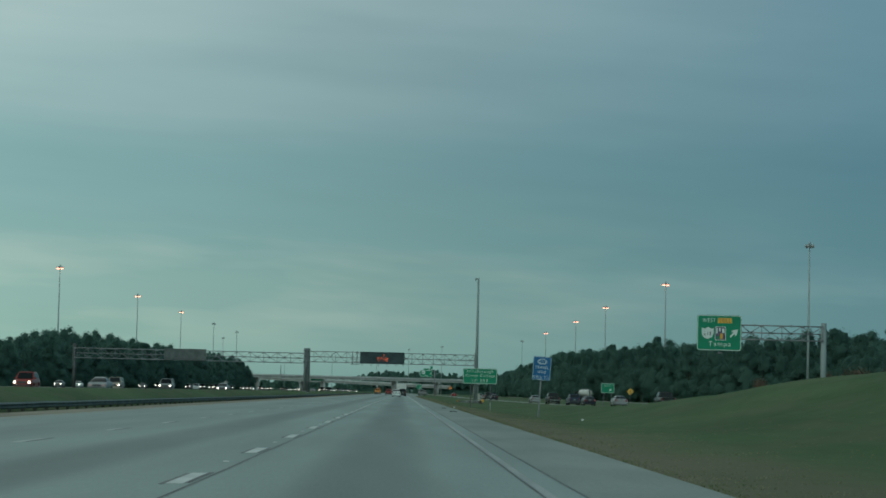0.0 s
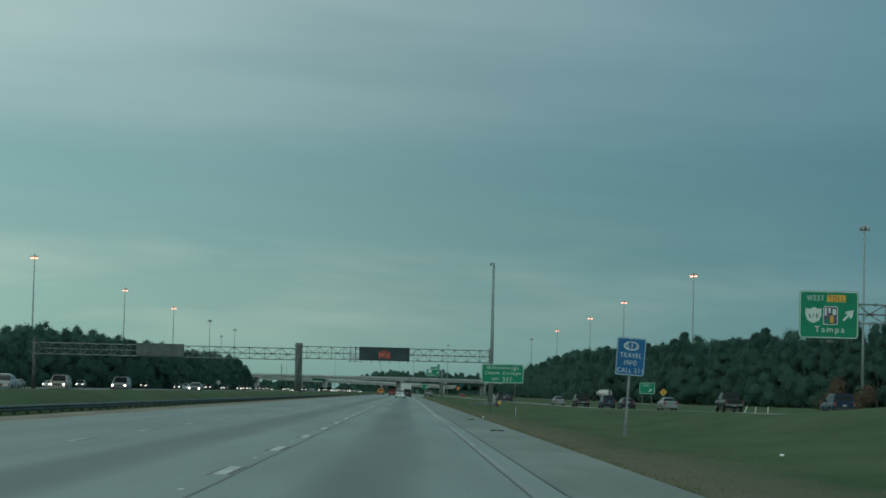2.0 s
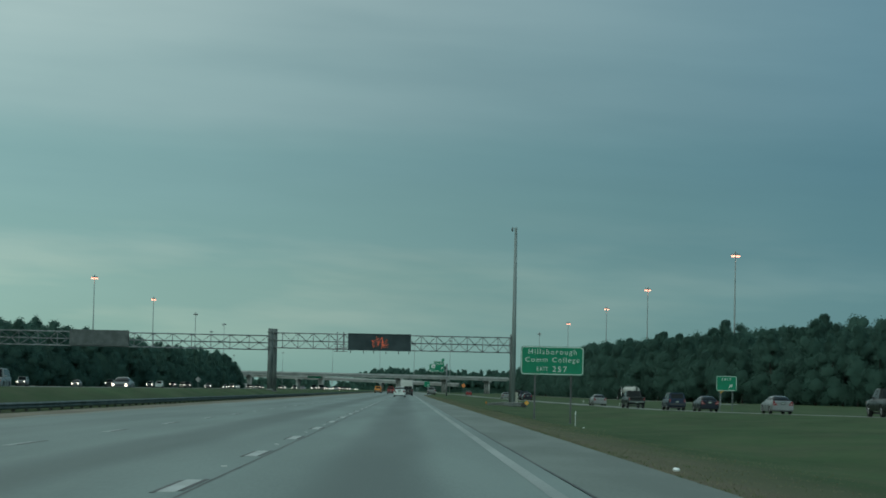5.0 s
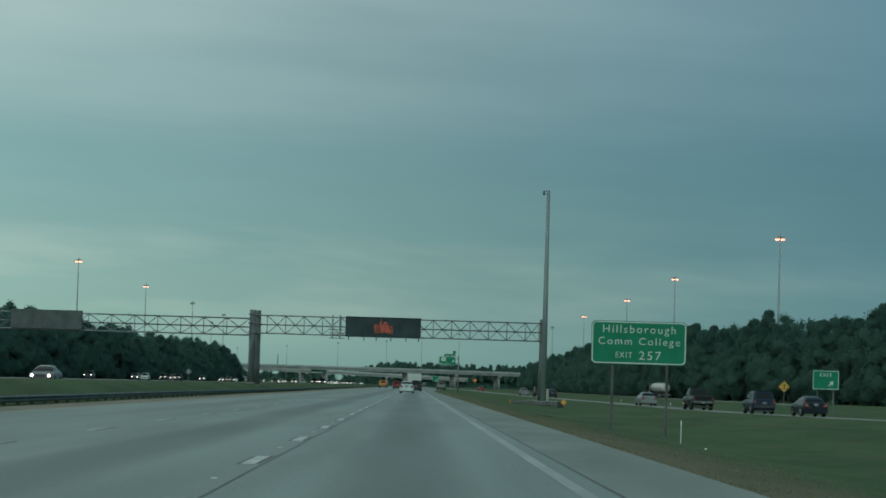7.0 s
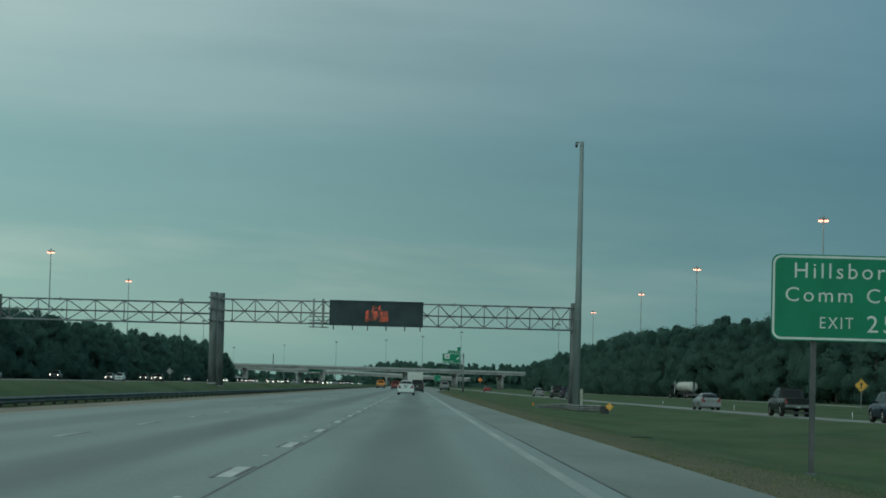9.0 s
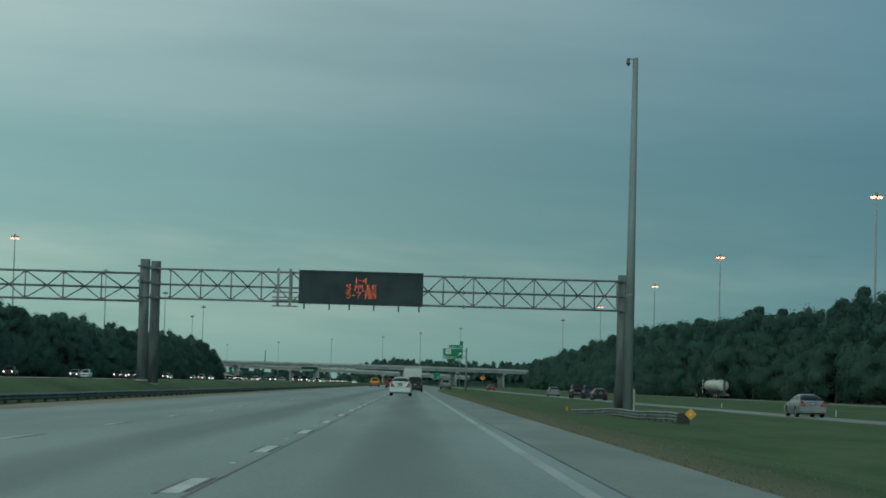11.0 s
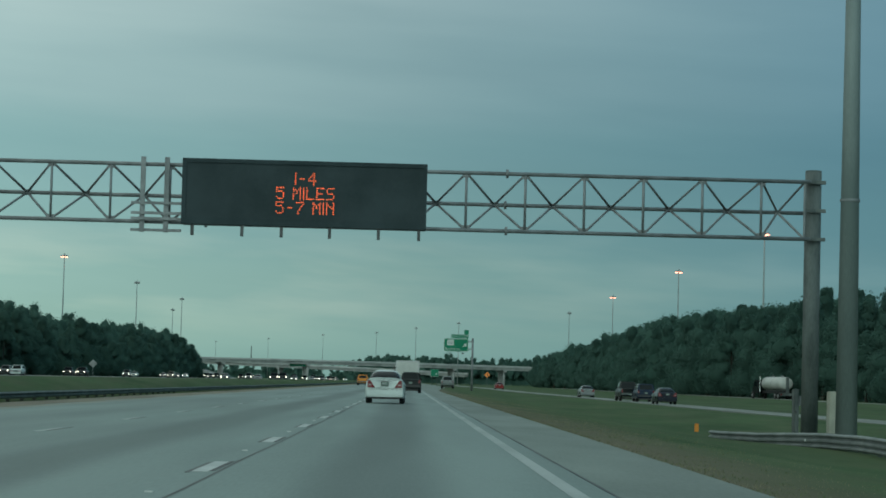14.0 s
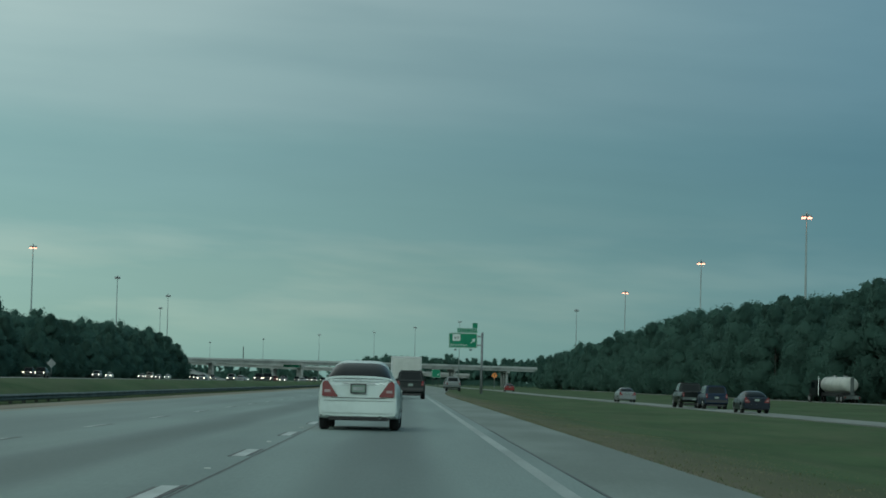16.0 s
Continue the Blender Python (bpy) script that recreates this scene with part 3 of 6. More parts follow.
for k in range(-2, 90):
    y = 28.5 + 14.06 * k
    for x, me, off in ((-1.83, dash_mesh, 0.0), (-5.80, thin_mesh, 3.4)):
        ob = new("lane_dash", me)
        ob.parent, ob.location = road, (lane_x(x), y + off, ROAD_Z + 0.001)
        if k < 50:
            for dx, dy in ((-0.126, -0.25), (0.126, 0.35)) if me == dash_mesh else ((0.10, 0.9),):
                st = new("contrast_stripe", black_mesh)
                st.parent, st.location = road, (lane_x(x) + dx, y + off + dy, ROAD_Z + 0.001)
    if -1 < k < 50:
        ob = new("road_stud", stud_mesh)
        ob.parent, ob.location = road, (lane_x(-1.86), y + 7.0, ROAD_Z)
for k in range(0, 60):
    for x in (-28.3, -32.0, -35.7, -39.4):
        ob = new("lane_dash", thin_mesh)
        ob.parent, ob.location = far_road, (x, 120 + 24.38 * k, OPP_Z + 0.001)
for x in (-25.6, -43.2):
    strip("edge_line", x - 0.08, x + 0.08, OPP_Z + 0.004, 0, 2000, M["faded_line"], far_road)


# ---- overhead gantry with its lattice truss ----
def lattice(name, x0, x1, y, z0, z1, parent, n, depth=1.5, r=0.075, lap=(0.0, 0.0), mat="galv"):
    """A three-chord truss: two chords in front, one behind at half height."""
    zm, yb = (z0 + z1) / 2, y + depth
    part("top_chord", rodded((x0 - lap[0], y, z1), (x1 + lap[1], y, z1), r, n=10), M[mat], parent, smooth=True)
    part("bottom_chord", rodded((x0 - lap[0], y, z0), (x1 + lap[1], y, z0), r, n=10), M[mat], parent, smooth=True)
    part("rear_chord", rodded((x0 - lap[0], yb, zm), (x1 + lap[1], yb, zm), r, n=10), M[mat], parent, smooth=True)
    step = (x1 - x0) / n
    up, dia, gus = r * 0.66, r * 0.60, 0.16
    post_me = mesh_of("truss_upright", rodded((0, y, z0), (0, y, z1), up, n=6), M[mat], True)
    kinds = []
    for a, b in (((0, y, z1), (step / 2, yb, zm)), ((step, y, z1), (step / 2, yb, zm)), ((0, y, z0), (step / 2, yb, zm)), ((step, y, z0), (step / 2, yb, zm))):
        kinds.append(mesh_of("truss_brace", rodded(a, b, dia, n=6), M[mat], True))
    gusset = mesh_of("gusset", boxed(-gus, gus, y - 0.012, y + 0.012, -gus * 0.7, gus * 0.7), M[mat])
    knot = mesh_of("gusset", boxed(-gus, gus, yb - 0.015, yb + 0.015, -gus * 0.7, gus * 0.7), M[mat])
    for k in range(n + 1):
        ob = new("truss_upright", post_me)
        ob.parent, ob.location = parent, (x0 + k * step, 0, 0)
        for z in (z0 + 0.08, z1 - 0.08):
            ob = new("gusset", gusset)
            ob.parent, ob.location = parent, (x0 + k * step, 0, z)
        if k < n:
            for me in kinds:
                ob = new("truss_brace", me)
                ob.parent, ob.location = parent, (x0 + k * step, 0, 0)
            ob = new("gusset", knot)
            ob.parent, ob.location = parent, (x0 + (k + 0.5) * step, 0, zm)
    for f in (0.33, 0.692):
        x = x0 + f * (x1 - x0)
        for yy, z in ((y, z0), (y, z1), (yb, zm)):
            part("flange", rodded((x - 0.05, yy, z), (x + 0.05, yy, z), r * 2.1, n=12), M[mat], parent)


def gantry_post(x, y, z0, z1, parent, r=0.40, mat="galv_dark"):
    bm = bmesh.new()
    rod(bm, (x, y, z0), (x, y, z1), r, r * 0.96, 20)
    rod(bm, (x, y, z1), (x, y, z1 + 0.05), r * 0.93, n=20)
    p = part("post", bm, M[mat], parent, "weathered steel gantry post", True)
    part("base_plate", rodded((x, y, z0 - 0.02), (x, y, z0 + 0.12), r * 1.3, n=16), M["pier"], parent)
    for z in (7.1, 8.25, 9.4):
        part("clamp", boxed(x - r - 0.10, x + r + 0.10, y - r - 0.12, y - r + 0.02, z - 0.07, z + 0.07), M[mat], p)
    return p


GY = 531.2
gantry = thing("sign_gantry", pose(0, 0, 0), "grey lattice steel gantry spanning the carriageway", "gantry")
gantry_post(-20.1, GY + 0.5, land(-20, GY), 9.95, gantry)
gantry_post(16.5, GY + 0.5, land(16.5, GY), 9.85, gantry, 0.34)
lattice("truss", -18.87, 14.30, GY - 0.2, 7.08, 9.38, gantry, 14, r=0.082, lap=(1.1, 2.0))
# the short end bay beside the post
for za in (7.08, 9.38):
    for xa in (14.30, 16.05):
        part("truss_brace", rodded((xa, GY - 0.2, za), (15.18, GY + 1.3, 8.23), 0.05, n=6), M["galv"], gantry)
part("truss_upright", rodded((16.05, GY - 0.2, 7.08), (16.05, GY - 0.2, 9.38), 0.052, n=6), M["galv"], gantry)
gantry2 = thing("sign_gantry", pose(0, 0, 0), "grey lattice steel gantry over the opposite carriageway", "gantry")
gantry_post(-20.55, GY - 3.2, land(-20.75, GY - 3), 9.9, gantry2)
gantry_post(-70.5, GY - 3.2, land(-70.5, GY - 3), 9.7, gantry2, 0.40, "post_dark")
lattice("truss", -70.4, -20.85, GY - 4.0, 6.70, 8.82, gantry2, 17, r=0.088)
far_board = thing("sign_board", pose(0, 0, 0), "plain grey back of a sign board on the far gantry", "sign")
part("panel", boxed(-51.0, -42.0, GY - 4.75, GY - 4.1, 6.75, 9.15, bevel=0.03), M["sign_back_dull"], far_board)
for k in range(8):
    x = -50.6 + k * 1.17
    part("stiffener", boxed(x, x + 0.07, GY - 4.79, GY - 4.745, 6.8, 9.1), M["sign_back_dull"], far_board)

# ---- electronic message board ----
board = thing("message_board", pose(-3.95, 529.38, 6.94), "dark electronic message board with amber lamp text", "sign")
BW, BH = 9.64, 2.59
part("housing", boxed(-BW / 2, BW / 2, 0.02, 1.05, 0.0, BH, bevel=0.03), M["board"], board)
part("face_frame", ring_plate(rounded(-BW / 2, BW / 2, 0, BH, 0.02, 2), rounded(-BW / 2 + 0.16, BW / 2 - 0.16, 0.24, BH - 0.16, 0.02, 2), -0.03, 0.03), M["board"], board)
bm = bmesh.new()
cw, ch = 0.066, 0.072
nx, nz = int((BW - 0.36) / cw), int((BH - 0.44) / ch)
for i in range(nx):
    for j in range(nz):
        x, z = -nx * cw / 2 + i * cw, 0.26 + j * ch
        bm.faces.new([bm.verts.new(p) for p in ((x + 0.012, 0.012, z + 0.012), (x + cw - 0.012, 0.012, z + 0.012), (x + cw - 0.012, 0.012, z + ch - 0.012), (x + 0.012, 0.012, z + ch - 0.012))])
tagged(part("lamp_matrix", bm, M["cell"], board, "grid of unlit lamp cells"), kind="stuff")
GLYPHS = {
    "-": "00000 00000 00000 01110 00000 00000 00000", "4": "00010 00110 01010 10010 11111 00010 00010",
    "5": "11111 10000 11110 00001 00001 10001 01110", "7": "11111 00001 00010 00100 00100 01000 01000", "M": "10001 11011 10101 10101 10001 10001 10001",
    "L": "10000 10000 10000 10000 10000 10000 11111", "E": "11111 10000 10000 11110 10000 10000 11111", "S": "01111 10000 10000 01110 00001 00001 11110",
    "N": "10001 11001 10101 10011 10001 10001 10001", " ": "000 000 000 000 000 000 000",
}
GLYPHS["i"] = "1 1 1 1 1 1 1"
for words, row in (("i-4", 19), ("5 MiLES", 11), ("5-7 MiN", 3)):
    width = sum(len(GLYPHS[c].split()[0]) + 1 for c in words) - 1
    col = int(nx / 2 - width / 2) + 1
    for c in words:
        bm = bmesh.new()
        rows = GLYPHS[c].split()
        for j, line in enumerate(rows):
            for i, bit in enumerate(line):
                if bit == "1":
                    x, z = -nx * cw / 2 + (col + i + 0.5) * cw, 0.26 + (row + 6 - j + 0.5) * ch
                    rod(bm, (x, 0.012, z), (x, -0.006, z), 0.021, n=8)
        col += len(rows[0]) + 1
        if c != " ":
            part("lamp_letter", bm, M["led"], board, "lit amber lamp letter")
        else:
            bm.free()
for k, x in enumerate((-4.38, -2.42, -0.87, 1.03, 2.95, 4.54)):
    part("bracket_foot", boxed(x - 0.06, x + 0.06, 0.03, 0.22, -0.44, -0.005), M["post_dark"], board)
service = thing("service_frame", pose(0, 0, 0), "steel access frame on the gantry beside the board", "frame")
for x in (-10.45, -9.5):
    part("frame_post", boxed(x - 0.095, x + 0.095, GY - 0.55, GY - 0.40, 6.65, 9.65), M["galv"], service)
for z in (6.72, 7.18, 7.40, 7.80):
    part("frame_bar", boxed(-10.88, -8.86, GY - 0.64, GY - 0.552, z - 0.055, z + 0.055), M["galv"], service)

# ---- camera mast beside the gantry ----
mast = thing("camera_mast", pose(16.35, 522.6, land(16.35, 522.6)), "tall tapered grey steel mast with a traffic camera", "mast")
MH = 25.87 - land(16.35, 522.2)
part("pole", rodded((0, 0, 0), (0, 0, MH), 0.40, 0.20, 20), M["mast"], mast, smooth=True)
part("base_plate", rodded((0, 0, 0), (0, 0, 0.1), 0.6, n=16), M["galv"], mast)
part("arm", rodded((0, 0, MH - 0.15), (-0.55, -0.1, MH - 0.05), 0.045, n=8), M["galv"], mast)
dome = part("camera_housing", rodded((-0.55, -0.1, MH - 0.45), (-0.55, -0.1, MH - 0.05), 0.16, 0.10, 12), M["galv_dark"], mast)
part("dome", rodded((-0.55, -0.1, MH - 0.62), (-0.55, -0.1, MH - 0.45), 0.07, 0.15, 12), M["glass"], dome)
part("band", rodded((0, 0, 8.9), (0, 0, 9.0), 0.375, n=16), M["galv"], mast)
for x, y, w, h, mat, lab in ((16.30, 534.0, 0.20, 2.05, "galv_dark", "narrow grey control box beside the gantry post"), (16.98, 528.0, 0.76, 1.95, "cream", "pale cream control cabinet by the gantry")):
    z = land(x, y)
    cab = thing("control_cabinet", pose(x, y, z), lab, "cabinet")
    part("cabinet_body", boxed(-w / 2, w / 2, -0.3, 0.3, 0.10, h, bevel=0.03), M[mat], cab)
    part("plinth", boxed(-w / 2 - 0.06, w / 2 + 0.06, -0.36, 0.36, -0.05, 0.098), M["pier"], cab)
    d = part("door", boxed(-w / 2 + 0.05, w / 2 - 0.05, -0.325, -0.302, 0.2, h - 0.1), M[mat], cab)
    part("handle", boxed(w / 2 - 0.14, w / 2 - 0.11, -0.35, -0.326, h * 0.5, h * 0.5 + 0.14), M["trim"], d)
    if w < 0.5:
        part("meter_box", boxed(0.11, 0.33, -0.22, 0.10, h * 0.66, h * 0.86, bevel=0.02), M["galv"], cab)


# ---- signs ----
def sign_panel(parent, x0, x1, z0, z1, y, mat, r=0.18, border=0.05, inset=0.03):
    p = part("panel", plate(rounded(x0, x1, z0, z1, r), y, y + 0.03), mat, parent)
    part("border", ring_plate(rounded(x0 + inset, x1 - inset, z0 + inset, z1 - inset, r), rounded(x0 + inset + border, x1 - inset - border, z0 + inset + border, z1 - inset - border, max(0.02, r - border)), y - 0.006, y - 0.0005), M["sign_white"], p)
    for k in range(1, 4):
        z = z0 + (z1 - z0) * k / 4
        part("stringer", boxed(x0 + 0.05, x1 - 0.05, y + 0.031, y + 0.09, z - 0.04, z + 0.04), M["aluminium"], p)
    return p


def college_sign():
    s = thing("guide_sign", pose(11.30, 339.18, 0), "green college exit guide sign on two steel posts", "sign")
    sign_panel(s, -2.375, 2.375, 2.36, 4.51, 0, M["sign_green"], 0.22, 0.055)
    for x in (-1.28, 1.45):
        z = land(11.355 + x, 339.2)
        leg = part("leg", boxed(x - 0.065, x + 0.065, 0.095, 0.26, z - 0.1, 4.2), M["post_dark"], s)
        part("base", boxed(x - 0.12, x + 0.12, 0.03, 0.33, z - 0.1, z + 0.06), M["galv_dark"], leg)
    lettering(s, "Hillsborough", -1.80, 1.82, 3.80, 4.30, -0.0007, M["sign_white"])
    lettering(s, "Comm College", -2.02, 2.05, 3.22, 3.69, -0.0007, M["sign_white"])
    lettering(s, "EXIT", -1.15, -0.32, 2.68, 2.96, -0.0007, M["sign_white"])
    lettering(s, "257", 0.02, 1.12, 2.60, 3.02, -0.0007, M["sign_white"])


def info_sign():
    z = land(9.72, 165.6)
    s = thing("info_sign", pose(9.84, 167.2, -0.9, 0, 3.2, 3) @ pose(0, 0, 0.9), "blue travel information sign on a single post", "sign")
    p = part("panel", plate(rounded(-0.63, 0.63, 2.02, 3.64, 0.08), 0, 0.012), M["sign_blue"], s)
    part("border", ring_plate(rounded(-0.61, 0.61, 2.04, 3.62, 0.07), rounded(-0.59, 0.59, 2.06, 3.60, 0.06), -0.005, -0.0005), M["sign_white"], p)
    part("post", boxed(-0.045, 0.045, 0.014, 0.085, z - 0.1, 3.5), M["galv"], s)
    part("post_sleeve", boxed(-0.07, 0.07, 0.0, 0.10, z - 0.1, z + 0.55), M["galv_dark"], s)
    ell = lambda a, b, cx, cz: [(cx + a * math.cos(2 * math.pi * k / 24), cz + b * math.sin(2 * math.pi * k / 24)) for k in range(24)]
    part("emblem_ring", ring_plate(ell(0.33, 0.19, 0, 3.29), ell(0.28, 0.145, 0.01, 3.30), -0.006, -0.0007), M["sign_white"], p)
    lettering(p, "511", -0.23, 0.24, 3.19, 3.41, -0.0007, M["sign_white"])
    lettering(s, "TRAVEL", -0.46, 0.46, 2.79, 2.99, -0.0007, M["sign_white"])
    lettering(s, "INFO", -0.26, 0.28, 2.47, 2.67, -0.0007, M["sign_white"])
    lettering(s, "CALL 511", -0.54, 0.55, 2.14, 2.34, -0.0007, M["sign_white"])


def city_sign():
    ox, oy = 33.55, 253.8
    s = thing("cantilever_sign", pose(ox, oy, 0), "green toll road sign on a steel cantilever truss", "sign")
    p = sign_panel(s, -2.36, 2.30, 6.10, 9.82, 0, M["sign_green"], 0.25, 0.06)
    lettering(s, "WEST", -1.80, -0.42, 9.05, 9.45, -0.0007, M["sign_white"])
    part("toll_patch", boxed(-0.20, 1.28, -0.006, -0.0007, 8.98, 9.52), M["sign_yellow"], p)
    lettering(s, "TOLL", -0.08, 1.16, 9.06, 9.44, -0.007, M["sign_black"])
    shield = [(-1.88, 8.45), (-1.55, 8.38), (-1.2, 8.55), (-0.85, 8.38), (-0.62, 8.45), (-0.62, 7.9), (-0.8, 7.5), (-1.25, 7.28), (-1.7, 7.5), (-1.88, 7.9)]
    part("route_shield", plate([(x, z) for x, z in shield][::-1], -0.006, -0.0007), M["sign_white"], p)
    lettering(p, "618", -1.62, -0.88, 7.66, 8.06, -0.0065, M["sign_black"])
    badge = part("toll_badge", plate(rounded(-0.48, 0.66, 7.18, 8.62, 0.1, 3), -0.006, -0.0007), M["badge"], p, "dark purple toll emblem")
    part("badge_border", ring_plate(rounded(-0.48, 0.66, 7.18, 8.62, 0.1, 3), rounded(-0.43, 0.61, 7.23, 8.57, 0.08, 3), -0.010, -0.0062), M["sign_white"], badge)
    for x0, x1, z0, z1 in ((-0.36, -0.20, 7.9, 8.48), (-0.06, 0.10, 8.1, 8.50), (0.26, 0.52, 7.95, 8.42)):
        part("badge_mark", boxed(x0, x1, -0.012, -0.0065, z0, z1), M["sign_white"], badge)
    part("badge_mark", boxed(-0.30, 0.00, -0.012, -0.0065, 7.30, 7.62), M["sign_green"], badge)
    part("badge_mark", boxed(0.06, 0.34, -0.012, -0.0065, 7.32, 7.90), M["sign_yellow"], badge)
    part("direction_arrow", arrow(1.52, 7.95, 1.15, -0.0007, 45), M["sign_white"], p)
    lettering(s, "Tampa", -1.14, 1.20, 6.42, 7.05, -0.0007, M["sign_white"])
    lattice("arm", 0.2, 10.9, 0.35, 7.35, 8.85, s, 5, 1.1, 0.07)
    for x in (-1.4, 0.0, 1.4):
        part("hanger", boxed(x - 0.06, x + 0.06, 0.1, 0.25, 6.2, 9.5), M["galv"], s)
    part("arm_stub", boxed(-1.6, 0.3, 0.26, 0.42, 7.28, 7.42), M["galv"], s)
    z = land(ox + 11.1, oy)
    part("post", rodded((11.1, 0.9, z - 0.2), (11.1, 0.9, 9.25), 0.32, 0.30, 18), M["mast"], s, smooth=True)
    part("lamp", boxed(-0.25, 0.25, -0.6, -0.2, 5.75, 5.95, bevel=0.04), M["galv_dark"], s)
    part("lamp_arm", rodded((0, -0.4, 5.85), (0, 0.2, 6.15), 0.03), M["galv_dark"], s)


def exit_sign(x, y, z1, w, h, lab, words=True):
    z = land(x, y)
    s = thing("exit_sign", pose(x, y, 0), lab, "sign")
    sign_panel(s, -w / 2, w / 2, z1 - h, z1, 0, M["sign_green"], 0.12, 0.05)
    if words:
        lettering(s, "EXIT", -0.5 * w * 0.46, 0.5 * w * 0.46, z1 - h * 0.33, z1 - h * 0.16, -0.0007, M["sign_white"])
    part("direction_arrow", arrow(0.2 * w, z1 - 0.68 * h, 0.36 * h, -0.0007, 45), M["sign_white"], s)
    for k in (-0.3, 0.3):
        part("leg", boxed(k * w - 0.06, k * w + 0.06, 0.1, 0.22, z - 0.1, z1 - 0.2), M["galv_dark"], s)


def diamond_sign(x, y, zc, half, mat, lab, mark=True, name="warning_sign", group=""):
    z = land(x, y)
    s = thing(name, pose(x, y, 0), lab, "sign", group)
    p = part("panel", plate([(0, zc - half), (half, zc), (0, zc + half), (-half, zc)], 0, 0.012), mat, s)
    if mark:
        part("border", ring_plate([(0, zc - half * .93), (half * .93, zc), (0, zc + half * .93), (-half * .93, zc)], [(0, zc - half * .85), (half * .85, zc), (0, zc + half * .85), (-half * .85, zc)], -0.004, -0.0005), M["sign_black"], p)
        part("symbol", plate([(-0.09 * half, zc - 0.5 * half), (0.09 * half, zc - 0.5 * half), (0.09 * half, zc + 0.1 * half), (0.25 * half, zc + 0.1 * half), (0, zc + 0.5 * half), (-0.25 * half, zc + 0.1 * half), (-0.09 * half, zc + 0.1 * half)], -0.005, -0.0006), M["sign_black"], p)
    part("post", boxed(-0.045, 0.045, 0.013, 0.09, z - 0.1, zc + half * 0.7), M["galv"], s)
    return s


def route_sign():
    ox, oy = 9.15, 878.0
    s = thing("cantilever_sign", pose(ox, oy, 0), "green exit sign on a cantilever post", "sign")
    p = sign_panel(s, -2.25, 2.2, 6.60, 8.95, 0, M["sign_green"], 0.2, 0.06)
    sign_panel(s, -0.95, 2.2, 8.98, 9.72, 0, M["sign_green"], 0.1, 0.04)
    part("toll_tab", boxed(1.42, 2.2, 0, 0.03, 9.75, 10.55), M["sign_green"], s)
    part("route_square", plate(rounded(-1.65, -0.45, 7.7, 8.75, 0.1, 3), -0.006, -0.0007), M["sign_white"], p)
    lettering(p, "60", -1.40, -0.70, 7.98, 8.46, -0.0065, M["sign_black"])
    part("direction_arrow", arrow(1.55, 7.75, 0.95, -0.0007, 45), M["sign_white"], p)
    lettering(p, "Brandon", -1.95, 0.65, 6.86, 7.32, -0.0007, M["sign_white"])
    lettering(s, "EXIT 257", -0.70, 1.95, 9.20, 9.50, -0.0007, M["sign_white"])
    z = land(ox + 3.0, oy)
    part("post", rodded((3.0, 0.4, z - 0.2), (3.0, 0.4, 9.1), 0.22, 0.18, 14), M["galv"], s, smooth=True)
    for zz in (7.1, 8.45):
        part("arm", rodded((-1.6, 0.22, zz), (3.0, 0.4, zz), 0.10, n=10), M["galv"], s)
    for x in (-1.2, 1.2):
        part("lamp", boxed(x - 0.2, x + 0.2, -0.7, -0.3, 6.2, 6.4), M["galv_dark"], s)
        part("lamp_arm", rodded((x, -0.5, 6.3), (x, 0.15, 6.65), 0.03), M["galv_dark"], s)


college_sign()
info_sign()
city_sign()
exit_sign(37.6, 439.2, 3.44, 2.4, 1.75, "green exit arrow sign on two posts by the slip road")
exit_sign(8.9, 1190.0, 4.9, 2.5, 2.3, "small green exit sign where the lanes part", False)
diamond_sign(54.3, 573.8, 2.36, 0.85, M["sign_yellow"], "yellow diamond warning sign beside the side road")
diamond_sign(18.6 + 4.0, 1110.0, 3.3, 0.85, M["sign_orange"], "orange diamond road works sign by the slip road")
diamond_sign(-70.5, 985.0, 3.1, 0.95, M["aluminium"], "bare metal back of a diamond road sign", False, "road_sign")
route_sign()


# ---- safety barriers ----
W_SHAPE = ((0.0, 0.16), (0.03, 0.14), (0.08, 0.10), (0.08, 0.06), (0.0, 0.02), (0.0, -0.02), (0.08, -0.06), (0.08, -0.10), (0.03, -0.14), (0.0, -0.16))


THRIE = ((0.0, 0.27), (0.03, 0.25), (0.08, 0.21), (0.08, 0.17), (0.0, 0.12), (0.0, 0.07), (0.08, 0.03), (0.08, -0.03), (0.0, -0.07), (0.0, -0.12), (0.08, -0.17), (0.08, -0.21), (0.03, -0.25), (0.0, -0.27))


def w_beam(points, side, parent, mat, shape=W_SHAPE):
    """A corrugated beam along points (x, y, z of its middle); side: which way it bulges."""
    bm = bmesh.new()
    prev = None
    for k, p in enumerate(points):
        a, b = Vector(points[max(k - 1, 0)]), Vector(points[min(k + 1, len(points) - 1)])
        d = (b - a).normalized()
        nrm = Vector((d.y, -d.x, 0)) * side
        row = [bm.verts.new(Vector(p) + nrm * o + Vector((0, 0, h))) for o, h in shape]
        row += [bm.verts.new(Vector(p) + nrm * (o - 0.006) + Vector((0, 0, h))) for o, h in shape[::-1]]
        if prev:
            for j in range(len(row)):
                bm.faces.new((prev[j], prev[(j + 1) % len(row)], row[(j + 1) % len(row)], row[j]))
        prev = row
    bmesh.ops.recalc_face_normals(bm, faces=bm.faces[:])
    return part("beam", bm, mat, parent)


